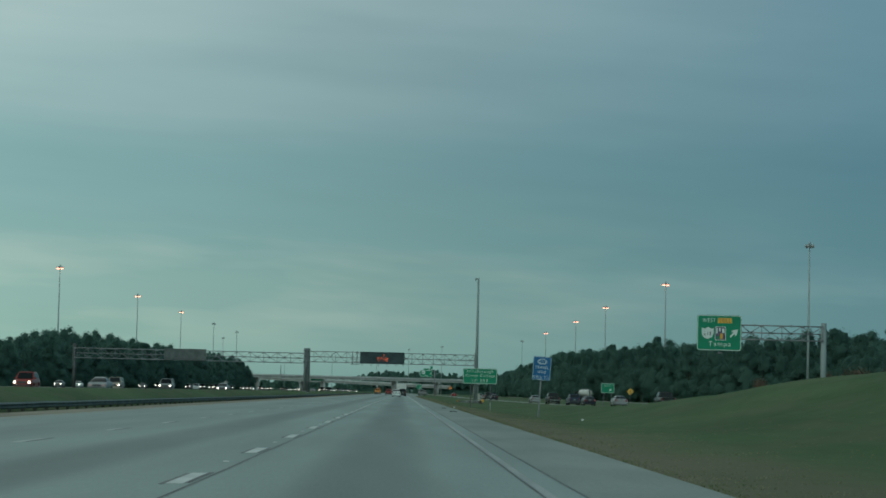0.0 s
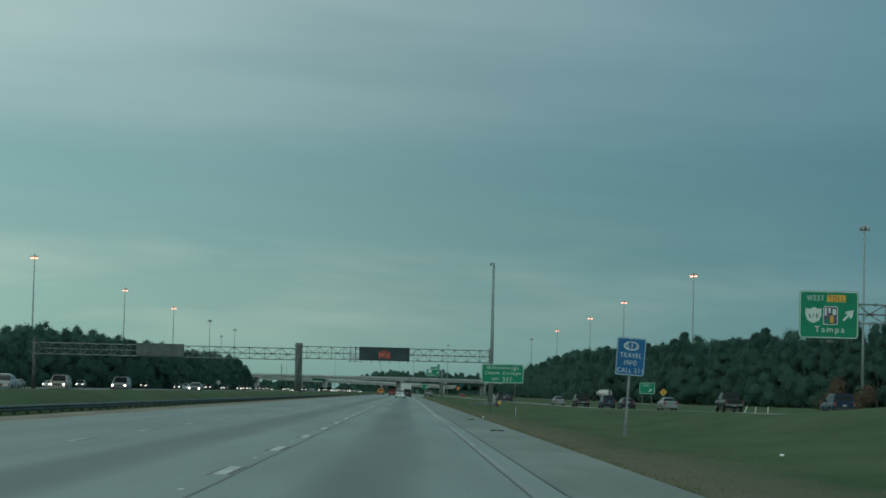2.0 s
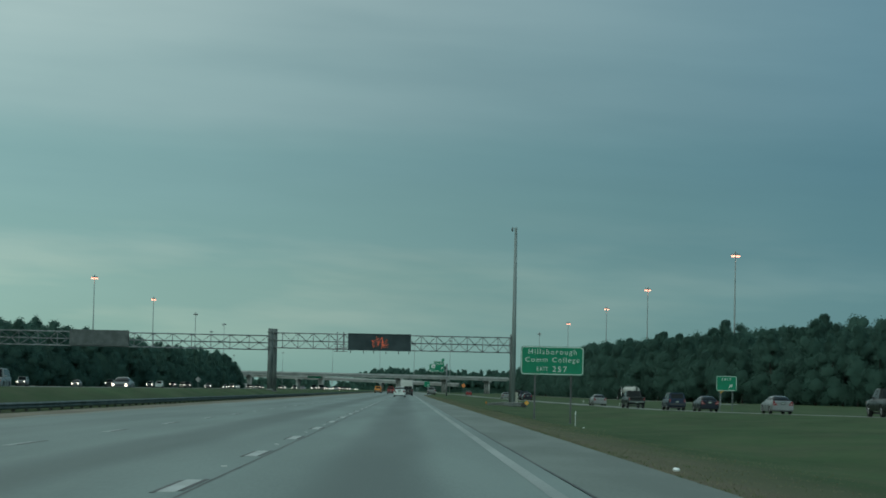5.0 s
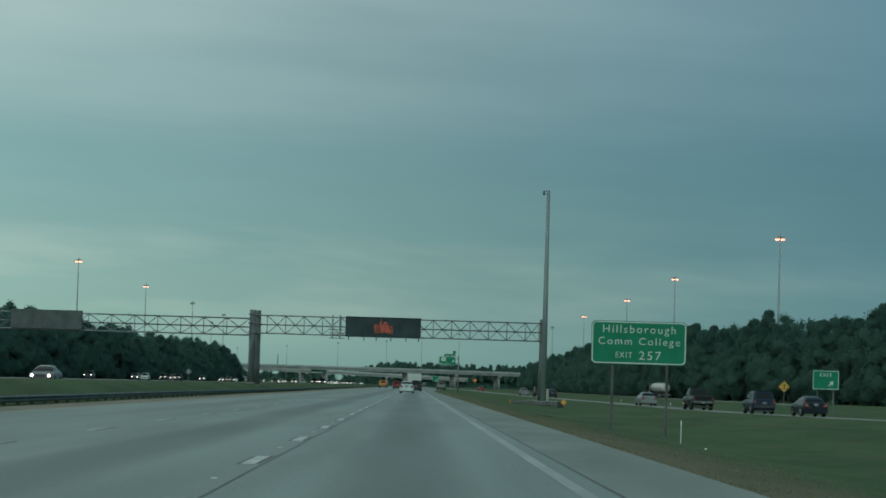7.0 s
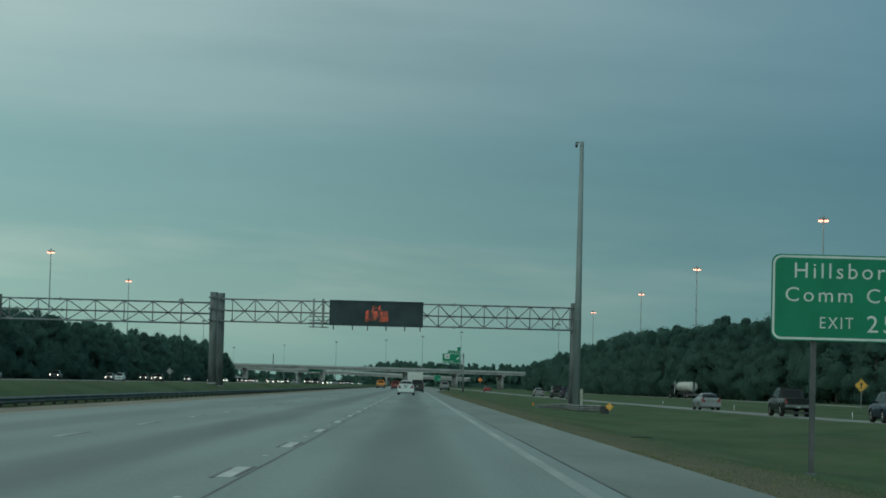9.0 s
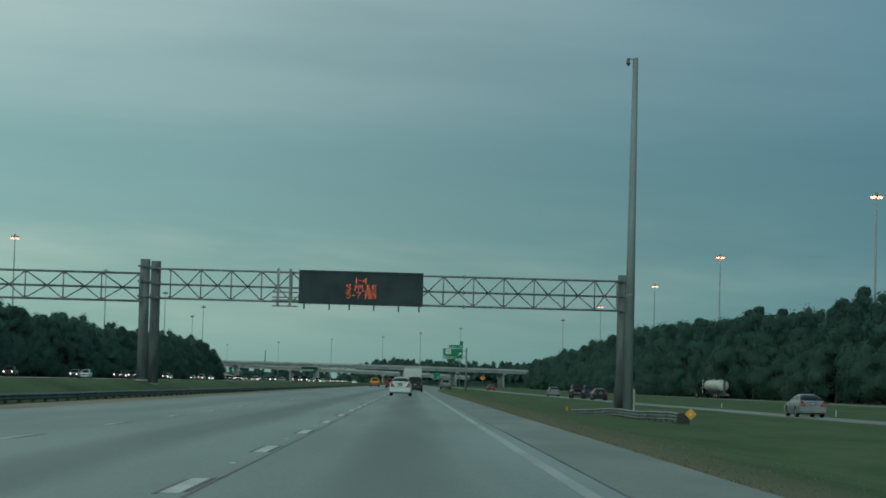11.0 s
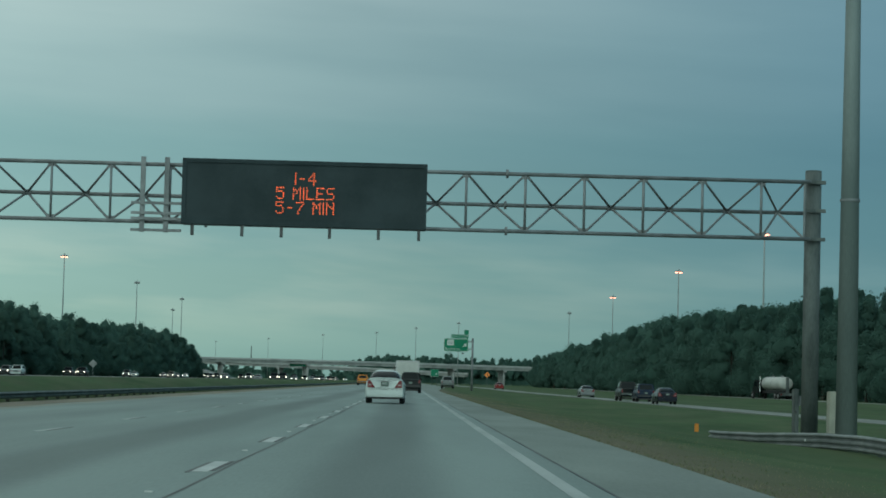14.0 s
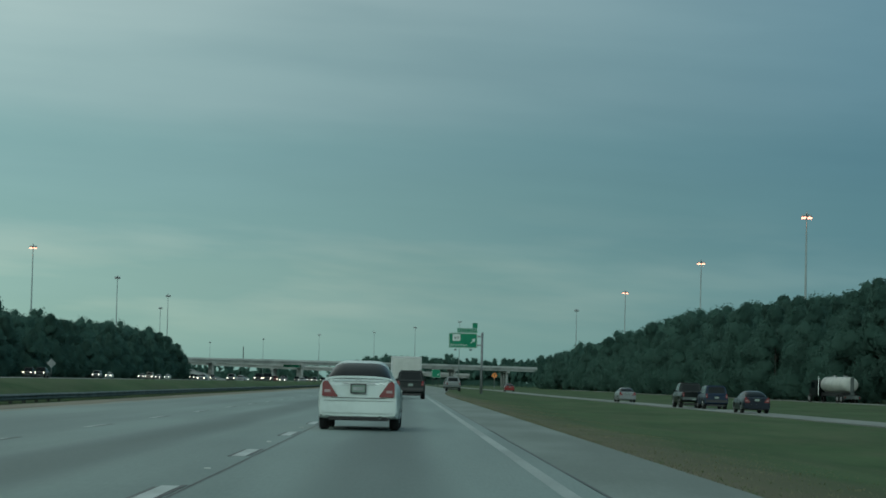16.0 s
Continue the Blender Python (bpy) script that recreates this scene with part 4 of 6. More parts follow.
def gantry_rail():
    r = thing("guardrail", pose(0, 0, 0), "galvanised corrugated guardrail round the gantry foot", "guardrail")
    pts = []
    for k in range(23):
        y = 484 + k * 2.34
        x = curve_at(((484, 16.0), (510, 14.95), (535.5, 13.0)), y)
        pts.append((x, y, land(x, y) + curve_at(((484, 0.42), (508, 0.33), (535.5, 0.02)), y)))
    w_beam(pts, -1, r, M["rail"], THRIE)
    for k in range(0, 23):
        x, y, z = pts[k]
        q = part("rail_post", boxed(x + 0.09, x + 0.24, y - 0.08, y + 0.08, z - 0.75, z + 0.17), M["galv_dark"], r)
    for k in (6, 15):
        x, y, z = pts[k]
        part("reflector", boxed(x - 0.12, x - 0.09, y - 0.04, y + 0.04, z - 0.03, z + 0.05), M["plastic_white"], r)
    x, y, z = pts[0]
    part("end_terminal", boxed(x - 0.18, x + 0.62, y - 0.22, y - 0.01, z - 0.36, z + 0.24, bevel=0.05), M["trim"], r, "black end terminal plate")
    m = thing("object_marker", pose(16.5, 482.7, 0), "yellow diamond object marker with reflector buttons", "marker")
    zc, half = -0.38, 0.35
    p = part("panel", plate([(0, zc - half), (half, zc), (0, zc + half), (-half, zc)], 0, 0.012), M["sign_yellow"], m)
    for i in (-1, 0, 1):
        for j in (-1, 0, 1):
            x, z = (i - j) * 0.10, zc + (i + j) * 0.10
            part("reflector", rodded((x, -0.012, z), (x, -0.0005, z), 0.04, n=10), M["plastic_white"] if (i, j) == (0, 0) else M["sign_orange"], p)
    part("post", boxed(-0.03, 0.03, 0.014, 0.06, land(16.55, 482.7) - 0.1, zc + 0.2), M["galv_dark"], m)


def median_rail():
    r = thing("guardrail", pose(0, 0, 0), "weathered corrugated median guardrail on posts", "guardrail")
    pts = [(-17.9, y, land(-17.9, y) + 0.34) for y in range(20, 1500, 8)]
    w_beam(pts, 1, r, M["rail_old"])
    w_beam([(x - 0.20, y, z) for x, y, z in pts], -1, r, M["rail_old"])
    me = mesh_of("rail_post", boxed(-0.18, -0.02, -0.08, 0.08, -0.9, 0.10), M["wood"])
    for k in range(0, 150):
        y = 30 + 4.0 * k
        ob = new("rail_post", me)
        ob.parent, ob.location = r, (-17.9, y, land(-17.9, y) + 0.38)


gantry_rail()
median_rail()


# ---- high mast lights ----
def high_mast(lit, lab):
    s = thing("high_mast_light", pose(0, 0, 0), lab, "street lamp", "high masts along the motorway")
    H = 39.2
    part("pole", rodded((0, 0, 0), (0, 0, H), 0.36, 0.13, 14), M["pole"], s, smooth=True)
    part("ring", ring_plate([(0.75 * math.cos(a * math.pi / 8), 0.75 * math.sin(a * math.pi / 8)) for a in range(16)],
                            [(0.66 * math.cos(a * math.pi / 8), 0.66 * math.sin(a * math.pi / 8)) for a in range(16)], -0.05, 0.05), M["galv_dark"], s).matrix_basis = pose(0, 0, H - 0.35, 90)
    part("cap", rodded((0, 0, H), (0, 0, H + 0.55), 0.28, 0.10, 12), M["lamp_off"], s)
    for k in range(6):
        a = 2 * math.pi * k / 6
        x, y = math.cos(a), math.sin(a)
        part("lamp_arm", rodded((0.2 * x, 0.2 * y, H - 0.35), (0.85 * x, 0.85 * y, H - 0.35), 0.04, n=6), M["galv_dark"], s)
        head = part("lamp_head", rodded((x * 0.9, y * 0.9, H - 0.62), (x * 0.9, y * 0.9, H - 0.1), 0.30, 0.14, 10), M["lamp_off"], s)
        part("lens", rodded((x * 0.9, y * 0.9, H - 0.98), (x * 0.9, y * 0.9, H - 0.625), 0.18, 0.29, 10), M["lamp_on"] if lit else M["lamp_off"], head, "lit orange lens" if lit else "")
    return s


lit_mast = high_mast(True, "tall steel high mast with a ring of lit orange lamps")
dark_mast = high_mast(False, "tall steel high mast with a ring of unlit lamps")
lit_at = [(-110.0, 781), (-109.9, 1011), (-110.3, 1215), (85.6, 791), (84.3, 1010), (86.2, 1210), (85.2, 1446)]
dark_at = [(96.8, 577.5), (-110.1, 1424), (-110.0, 1621), (83, 1686), (-134, 1825), (32, 1960), (6, 2140), (-24, 2330), (-71, 2490), (-133, 2770), (-205, 3050)]
for src, spots in ((lit_mast, lit_at), (dark_mast, dark_at)):
    for k, (x, y) in enumerate(spots):
        m = pose(x, y, -0.6)
        if k == 0:
            src.matrix_basis = m
        else:
            copy_thing(src, m)


# ---- bridges over the motorway in the distance ----
def overpass(name, x0, x1, ya, yb, za, zb, depth, piers, lab):
    """A deck of girders with parapets between two ends, on column piers."""
    s = thing(name, pose(0, 0, 0), lab, "bridge")
    ang = math.atan2(yb - ya, x1 - x0)
    n = Vector((-math.sin(ang), math.cos(ang), 0))

    def slab(z0, z1, off0, off1, nm, mat, lbl=""):
        bm = bmesh.new()
        prev = None
        for k in range(25):
            f = k / 24
            sag = 1.0 * 4 * f * (1 - f)
            p = Vector((x0 + (x1 - x0) * f, ya + (yb - ya) * f, za + (zb - za) * f + sag))
            row = [bm.verts.new(p + n * o + Vector((0, 0, z))) for o, z in ((off0, z0), (off1, z0), (off1, z1), (off0, z1))]
            if prev:
                for j in range(4):
                    bm.faces.new((prev[j], prev[(j + 1) % 4], row[(j + 1) % 4], row[j]))
            prev = row
        bmesh.ops.recalc_face_normals(bm, faces=bm.faces[:])
        return part(nm, bm, mat, s, lbl)

    slab(-1.15, -0.85, -depth / 2, depth / 2, "deck", M["bridge"])
    for o in (-depth / 2, depth / 2 - 0.3):
        slab(-0.85, 0.0, o, o + 0.3, "parapet", M["bridge"], "pale concrete parapet")
    for k in range(5):
        o = -depth / 2 + 0.9 + k * (depth - 2.2) / 4
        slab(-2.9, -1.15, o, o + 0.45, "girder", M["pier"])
    for f in piers:
        sag = 1.0 * 4 * f * (1 - f)
        p = Vector((x0 + (x1 - x0) * f, ya + (yb - ya) * f, za + (zb - za) * f + sag))
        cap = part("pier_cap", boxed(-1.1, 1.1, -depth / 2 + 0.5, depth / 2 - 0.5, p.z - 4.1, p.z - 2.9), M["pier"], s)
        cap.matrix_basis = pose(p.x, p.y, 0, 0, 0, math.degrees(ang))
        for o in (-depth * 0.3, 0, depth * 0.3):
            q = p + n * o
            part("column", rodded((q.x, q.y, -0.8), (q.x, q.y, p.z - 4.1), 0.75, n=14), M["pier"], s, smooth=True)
    return s


overpass("overpass", -190, 190, 1905, 2040, 12.3, 11.0, 14, (0.2, 0.335, 0.485, 0.575, 0.66, 0.8), "long pale concrete overpass across the motorway")
overpass("overpass", -330, 40, 2160, 2060, 15.0, 7.5, 11, (0.12, 0.3, 0.48, 0.66, 0.84), "curving pale concrete flyover behind the overpass")
# approach banks of the bridges
for cx, cy, sx in ((-228, 1895, 60), (225, 2054, 60)):
    bm = bmesh.new()
    lo = [bm.verts.new((cx + u, cy + v, -0.6)) for u, v in ((-sx, -30), (sx, -30), (sx, 30), (-sx, 30))]
    hi = [bm.verts.new((cx + u, cy + v, 10.4)) for u, v in ((-sx, -8), (sx * 0.7, -8), (sx * 0.7, 8), (-sx, 8))]
    bm.faces.new(hi)
    for k in range(4):
        bm.faces.new((lo[k], lo[(k + 1) % 4], hi[(k + 1) % 4], hi[k]))
    tagged(new("embankment", mesh_of("embankment", bm, M["grass"])), "grassed earth bank at the end of a bridge", "embankment", kind="structure")
# sloped paving under the bridge's end span
bm = bmesh.new()
foot = [bm.verts.new(p) for p in ((-104, 1912, -0.6), (-104, 1962, -0.6), (-190, 1940, -0.6), (-190, 1890, -0.6))]
crest = [bm.verts.new(p) for p in ((-138, 1912, 8.4), (-138, 1958, 8.4), (-190, 1938, 9.0), (-190, 1892, 9.0))]
bm.faces.new(crest)
bm.faces.new(foot[::-1])
for k in range(4):
    bm.faces.new((foot[k], foot[(k + 1) % 4], crest[(k + 1) % 4], crest[k]))
bmesh.ops.recalc_face_normals(bm, faces=bm.faces[:])
tagged(new("abutment", mesh_of("abutment", bm, M["pier"])), "pale concrete slope paving under the bridge end", "abutment", kind="structure")
pole = thing("bridge_pole", pose(-96, 1941, 12.0), "bare dark steel pole standing on the overpass", "pole")
part("shaft", rodded((0, 0, -0.6), (0, 0, 8.0), 0.34, 0.22, 10), M["post_dark"], pole)
part("base_plate", rodded((0, 0, -0.62), (0, 0, -0.45), 0.6, n=10), M["galv_dark"], pole)
bs = thing("guide_sign", pose(-67.0, 1960.0, 0), "small green sign hung on the bridge parapet", "sign")
sign_panel(bs, -5.5, 5.5, 8.2, 11.4, -14.0, M["sign_green"], 0.3, 0.1)


# ---- trees ----
def soft_normals(me, normals):
    """Leaf sprays shade as the rounded mass that they make up."""
    for p in me.polygons:
        p.use_smooth = True
    me.normals_split_custom_set_from_vertices(normals)


def ball(level):
    bm = bmesh.new()
    bmesh.ops.create_icosphere(bm, subdivisions=level, radius=1.0)
    out = ([v.co.copy() for v in bm.verts], [[v.index for v in f.verts] for f in bm.faces])
    bm.free()
    return out


CORE = ball(1)


def crown_normal(p, d, middle):
    out = Vector((p.x - middle.x, p.y - middle.y, (p.z - middle.z) * 0.35)).normalized()
    return (out * 0.75 + d * 0.15 + Vector((0, 0, 0.50))).normalized()


def leafy_core(c, r, shape, rnd, verts, faces, normals, middle):
    """The dense uneven inside of a clump, close under its leaves."""
    n = len(verts)
    shift = Vector((rnd.uniform(0, 90), rnd.uniform(0, 90), rnd.uniform(0, 90)))
    for d in shape[0]:
        p = c + d * r * (1 + 0.38 * noise.noise(d * 1.7 + shift))
        verts.append(p)
        normals.append(crown_normal(p, d, middle))
    faces.extend([[n + q for q in f] for f in shape[1]])


def leaf_spray(p, d, q, rnd, verts, faces, normals, middle):
    face = (d + Vector((rnd.gauss(0, 0.35), rnd.gauss(0, 0.35), rnd.gauss(0, 0.35)))).normalized()
    u = face.cross(Vector((rnd.gauss(0, 1), rnd.gauss(0, 1), rnd.gauss(0, 1)))).normalized()
    w = u.cross(face).normalized()
    k = len(verts)
    verts.extend((p - u * q, p + u * q * 0.8 + w * q * 0.3, p + w * q * 1.1 + d * q * 0.15))
    faces.append((k, k + 2, k + 1))
    normals.extend([crown_normal(p, d, middle)] * 3)


def tree(seed, height, spread_r, lab, kind):
    """A tapered trunk with limbs and a crown of many small leaf sprays in uneven clumps."""
    rnd = random.Random(seed)
    s = thing("tree", pose(0, 0, 0), lab, "tree", "trees along the motorway")
    bm = bmesh.new()
    pts = [Vector((0, 0, -0.3))]
    for k in range(1, 6):
        pts.append(Vector((rnd.uniform(-0.25, 0.25) * k * 0.4, rnd.uniform(-0.25, 0.25) * k * 0.4, height * 0.92 * k / 5)))
    for k in range(5):
        rod(bm, pts[k], pts[k + 1], 0.30 * (1 - k * 0.18), 0.30 * (1 - (k + 1) * 0.18), 7, False)
    clumps = []
    low = 0.07 if kind == "broad" else 0.30
    for k in range(26 if kind == "broad" else 20):
        f = low + (1 - low) * (k + rnd.random() * 0.8) / (26 if kind == "broad" else 20)
        shape = math.sin(math.pi * min(1, (f - low) / (1 - low) * 0.75 + 0.28)) ** 0.8
        a, r = rnd.uniform(0, 6.283), spread_r * shape * rnd.uniform(0.25, 0.85)
        c = Vector((r * math.cos(a), r * math.sin(a), height * f))
        clumps.append((c, spread_r * rnd.uniform(0.34, 0.58) * (0.6 + 0.4 * shape)))
        if k % 2 == 0:
            base = pts[min(4, int(f * 5))].lerp(pts[min(5, int(f * 5) + 1)], 0.3)
            rod(bm, base, c, 0.09, 0.03, 5, False)
    clumps.append((Vector((rnd.uniform(-0.4, 0.4), 0, height * 0.985)), spread_r * 0.22))
    part("trunk", bm, M["bark"], s)
    verts, faces, normals = [], [], []
    for c, r in clumps:
        leafy_core(c, r * 0.74, CORE, rnd, verts, faces, normals, Vector((0, 0, height * 0.5)))
        for _ in range(int(130 + 85 * r)):
            d = Vector((rnd.gauss(0, 1), rnd.gauss(0, 1), rnd.gauss(0, 0.9))).normalized()
            p = c + d * r * (0.80 + 0.30 * rnd.random() + 0.16 * noise.noise(d * 2.6 + c))
            leaf_spray(p, d, rnd.uniform(0.15, 0.36), rnd, verts, faces, normals, Vector((0, 0, height * 0.5)))
    me = bpy.data.meshes.new("crown")
    me.from_pydata(verts, [], faces)
    soft_normals(me, normals)
    me.materials.append(M["leaf"])
    ob = new("crown", me)
    ob.parent = s
    return s


KINDS = [tree(11, 17.5, 3.3, "dark green pine in a dense roadside wood", "pine"), tree(12, 20.0, 3.0, "dark green pine in a dense roadside wood", "pine"),
         tree(13, 15.5, 4.1, "broad dark leafy tree at the edge of the wood", "broad"), tree(14, 18.0, 4.4, "broad dark leafy tree at the edge of the wood", "broad"),
         tree(15, 12.5, 3.9, "low bushy dark tree at the edge of the wood", "broad")]
rnd = random.Random(5)
used = set()
singles = [0]
back_verts, back_faces, back_normals = [], [], []


def plant(x, y, which, size=1.0):
    m = pose(x, y, land(x, y) if abs(x) < 100 else -0.5, 0, 0, rnd.uniform(0, 360))
    if which not in used:
        used.add(which)
        ob = KINDS[which]
        ob.matrix_basis = m
    else:
        ob = copy_thing(KINDS[which], m)
    s = size * rnd.uniform(0.95, 1.05)
    ob.scale = (s * 1.15, s * 1.15, s)
    singles[0] += 1


def plant_joined(x, y, size):
    """A tree of the wood's depth: a trunk and coarser leaf sprays, for the joined rest."""
    h, r = 18.0 * size * rnd.uniform(0.90, 1.08), 4.6 * size * rnd.uniform(0.85, 1.15)
    clumps = []
    for k in range(11):
        f = 0.35 + 0.65 * (k + rnd.random()) / 11
        sh = math.sin(math.pi * min(1, (f - 0.3) * 0.95 + 0.30)) ** 0.7
        a, q = rnd.uniform(0, 6.283), r * sh * rnd.uniform(0.1, 0.75)
        clumps.append((x + q * math.cos(a), y + q * math.sin(a), h * f * 0.97, r * rnd.uniform(0.40, 0.60) * (0.55 + 0.45 * sh)))
    middle = Vector((x, y, h * 0.5))
    for cx, cy, cz, q in clumps:
        c = Vector((cx, cy, cz))
        leafy_core(c, q * 0.74, CORE, rnd, back_verts, back_faces, back_normals, middle)
        for _ in range(58):
            d = Vector((rnd.gauss(0, 1), rnd.gauss(0, 1), rnd.gauss(0, 0.9))).normalized()
            leaf_spray(c + d * q * (0.80 + 0.30 * rnd.random() + 0.16 * noise.noise(d * 2.6 + c)), d, rnd.uniform(0.22, 0.46), rnd, back_verts, back_faces, back_normals, middle)
    n = len(back_verts)
    back_normals.extend([Vector((0, -1, 0))] * 4)
    back_verts.extend((Vector((x - 0.2, y, -0.6)), Vector((x + 0.2, y, -0.6)), Vector((x + 0.1, y, h * 0.9)), Vector((x - 0.1, y, h * 0.9))))
    back_faces.append((n, n + 1, n + 2, n + 3))


def front_right(y):
    return curve_at(((300, 168), (400, 150), (500, 130), (600, 112), (700, 93), (800, 77), (900, 70), (1100, 69), (1500, 75), (1650, 69), (1690, 66)), y)


def front_left(y):
    return curve_at(((300, -104), (800, -104), (1300, -101), (1470, -98), (1555, -97)), y)


def left_size(y):
    return curve_at(((300, 0.62), (680, 0.66), (750, 0.84), (820, 0.97), (900, 1.03), (1555, 1.03)), y)


def right_size(y):
    return curve_at(((300, 1.0), (700, 1.08), (760, 1.08), (860, 1.04), (1000, 1.06), (1300, 1.10), (1600, 1.02), (1690, 0.86)), y)


for side, front, y0, y1, big in ((1, front_right, 330.0, 1690, right_size), (-1, front_left, 430.0, 1553, left_size)):
    for row in range(4):
        y = y0
        while y < y1:
            y += (8.6, 9.5, 8.5, 9.5)[row] * rnd.uniform(0.75, 1.25) * (1 + 0.3 * (y > 1100 and row < 2))
            x = front(y) + side * (row * 5.0 + rnd.uniform(-1.6, 1.6))
            s = big(y) * (1 + (0.09 if side > 0 else 0.14) * noise.noise((y * 0.021, side * 3.0, 0.7)))
            if row == 0:
                plant(x, y, rnd.choice((2, 3, 4, 4)), s * 0.92)
            elif row == 1 and y < 1000 and singles[0] < 230:
                plant(x, y, rnd.choice((0, 1, 2, 3, 3)), s * 0.97)
            else:
                plant_joined(x, y, s * (0.90 if row == 3 else 1.0))
# trees beyond the bridges
for k in range(230):
    x = rnd.uniform(-40, 230)
    plant_joined(x, 2230 + rnd.uniform(0, 120) + 0.15 * abs(x), rnd.uniform(0.62, 0.98) + 0.12 * noise.noise((x * 0.03, 0, 0)))
for k in range(190):
    x = rnd.uniform(-32, 120)
    plant_joined(x, 2215 + rnd.uniform(0, 60), rnd.uniform(0.88, 1.12) + 0.22 * noise.noise((x * 0.045, 2.0, 0)))
for k in range(50):
    plant_joined(rnd.uniform(-330, -60), 3200 + rnd.uniform(0, 60), 1.0)
me = bpy.data.meshes.new("woods")
me.from_pydata(back_verts, [], back_faces)
soft_normals(me, back_normals)
me.materials.append(M["leaf"])
tagged(new("woods", me), "dense dark mixed wood behind the roadside trees", "woods", kind="stuff")

# dry shrubs on the bank beyond the slip road
def shrub(seed, x, y, size):
    rs = random.Random(seed)
    s = thing("shrub", pose(x, y, land(x, y)), "tall dry reddish brown shrub before the wood", "shrub", "dry shrubs on the bank")
    bm = bmesh.new()
    verts, faces, normals = [], [], []
    for k in range(15):
        a, q = rs.uniform(0, 6.283), rs.uniform(0.05, 0.55) * size
        tip = Vector((q * math.cos(a), q * math.sin(a), size * (rs.uniform(0.6, 1.0) - 0.55 * q / size)))
        rod(bm, (0, 0, -0.1), tip, 0.05, 0.015, 5, False)
        for _ in range(230):
            d = Vector((rs.gauss(0, 1), rs.gauss(0, 1), rs.gauss(0, 1))).normalized()
            p = tip + d * size * 0.28 * rs.random() ** 0.4
            p.z = max(p.z, 0.05)
            u = d.orthogonal().normalized()
            w = u.cross(d)
            g = rs.uniform(0.08, 0.15)
            n = len(verts)
            verts += [p - u * g, p + w * g * 0.6, p + u * g, p - w * g * 0.6]
            faces.append((n, n + 1, n + 2, n + 3))
            normals += [(d + Vector((0, 0, 0.4))).normalized()] * 4
    part("stem", bm, M["bark"], s)
    me = bpy.data.meshes.new("foliage")
    me.from_pydata(verts, [], faces)
    soft_normals(me, normals)
    me.materials.append(M["dry_leaf"])
    ob = new("foliage", me)
    ob.parent = s


shrub(40, 55.5, 373, 4.4)
shrub(41, 58.6, 369, 3.5)
for k in range(7):
    shrub(42 + k, 63.0 + 2.2 * k, 352 - 4.0 * k + rnd.uniform(-3, 3), rnd.uniform(5.0, 6.6))

# ---- far woods that close the horizon ----
bm = bmesh.new()
rw = random.Random(9)
for k in range(420):
    a = math.pi * 2 * k / 420
    for r in (4300,):
        x, y = r * math.sin(a), r * math.cos(a)
        h = rw.uniform(13, 22)
        c, s = math.cos(a), math.sin(a)
        for q in range(5):
            u = rw.uniform(-34, 34)
            w, hh = rw.uniform(12, 24), h * rw.uniform(0.6, 1.0)
            px, py = x + u * c, y - u * s
            ring = [bm.verts.new((px + w * f * c, py - w * f * s, z)) for f, z in ((-1, -1), (1, -1), (0.9, hh * 0.6), (0.45, hh * 0.92), (0, hh), (-0.5, hh * 0.88), (-0.92, hh * 0.55))]
            back = [bm.verts.new((v.co.x + 14 * s, v.co.y + 14 * c, v.co.z * 0.9)) for v in ring]
            bm.faces.new(ring)
            for j in range(7):
                bm.faces.new((ring[j], ring[(j + 1) % 7], back[(j + 1) % 7], back[j]))
tagged(new("far_woods", mesh_of("far_woods", bm, M["leaf"])), "distant dark woods along the horizon", "woods", kind="stuff")


# ---- small things on the verge ----
def delineator(x, y, h, mat, lab):
    z = land(x, y)
    s = thing("delineator_post", pose(x, y, z), lab, "post")
    part("blade", boxed(-0.026, 0.026, -0.010, 0.010, -0.1, h, bevel=0.006), mat, s)
    part("reflector", boxed(-0.022, 0.022, -0.016, -0.0105, h - 0.22, h - 0.06), M["plastic_white"], s)


delineator(12.46, 329.7, 1.05, M["cabinet"], "white plastic delineator post in the grass")
tag = thing("marker_tag", pose(12.9, 539.5, land(12.9, 539.5)), "small orange marker plate on a stake in the grass", "marker")
part("plate", boxed(-0.09, 0.09, -0.012, 0.012, 0.12, 0.48, bevel=0.008), M["tag_orange"], tag)
part("stake", boxed(-0.02, 0.02, 0.013, 0.04, -0.15, 0.46), M["galv_dark"], tag)
for x, y, lean in ((41.2, 356.0, 22), (42.6, 357.0, 9), (44.3, 358.0, 3)):
    post = thing("marker_post", pose(x, y, land(x, y), 0, lean, 0), "white marker post leaning in the grass", "post", "white posts by the slip road")
    part("blade", boxed(-0.035, 0.035, -0.02, 0.02, -0.15, 0.78, bevel=0.008), M["plastic_white"], post)
for k in range(2, 5):
    y = 345 + 61 * k
    delineator(ramp_x(y) + 3.0, y, 0.5, M["cabinet"], "white delineator post beside the slip road")


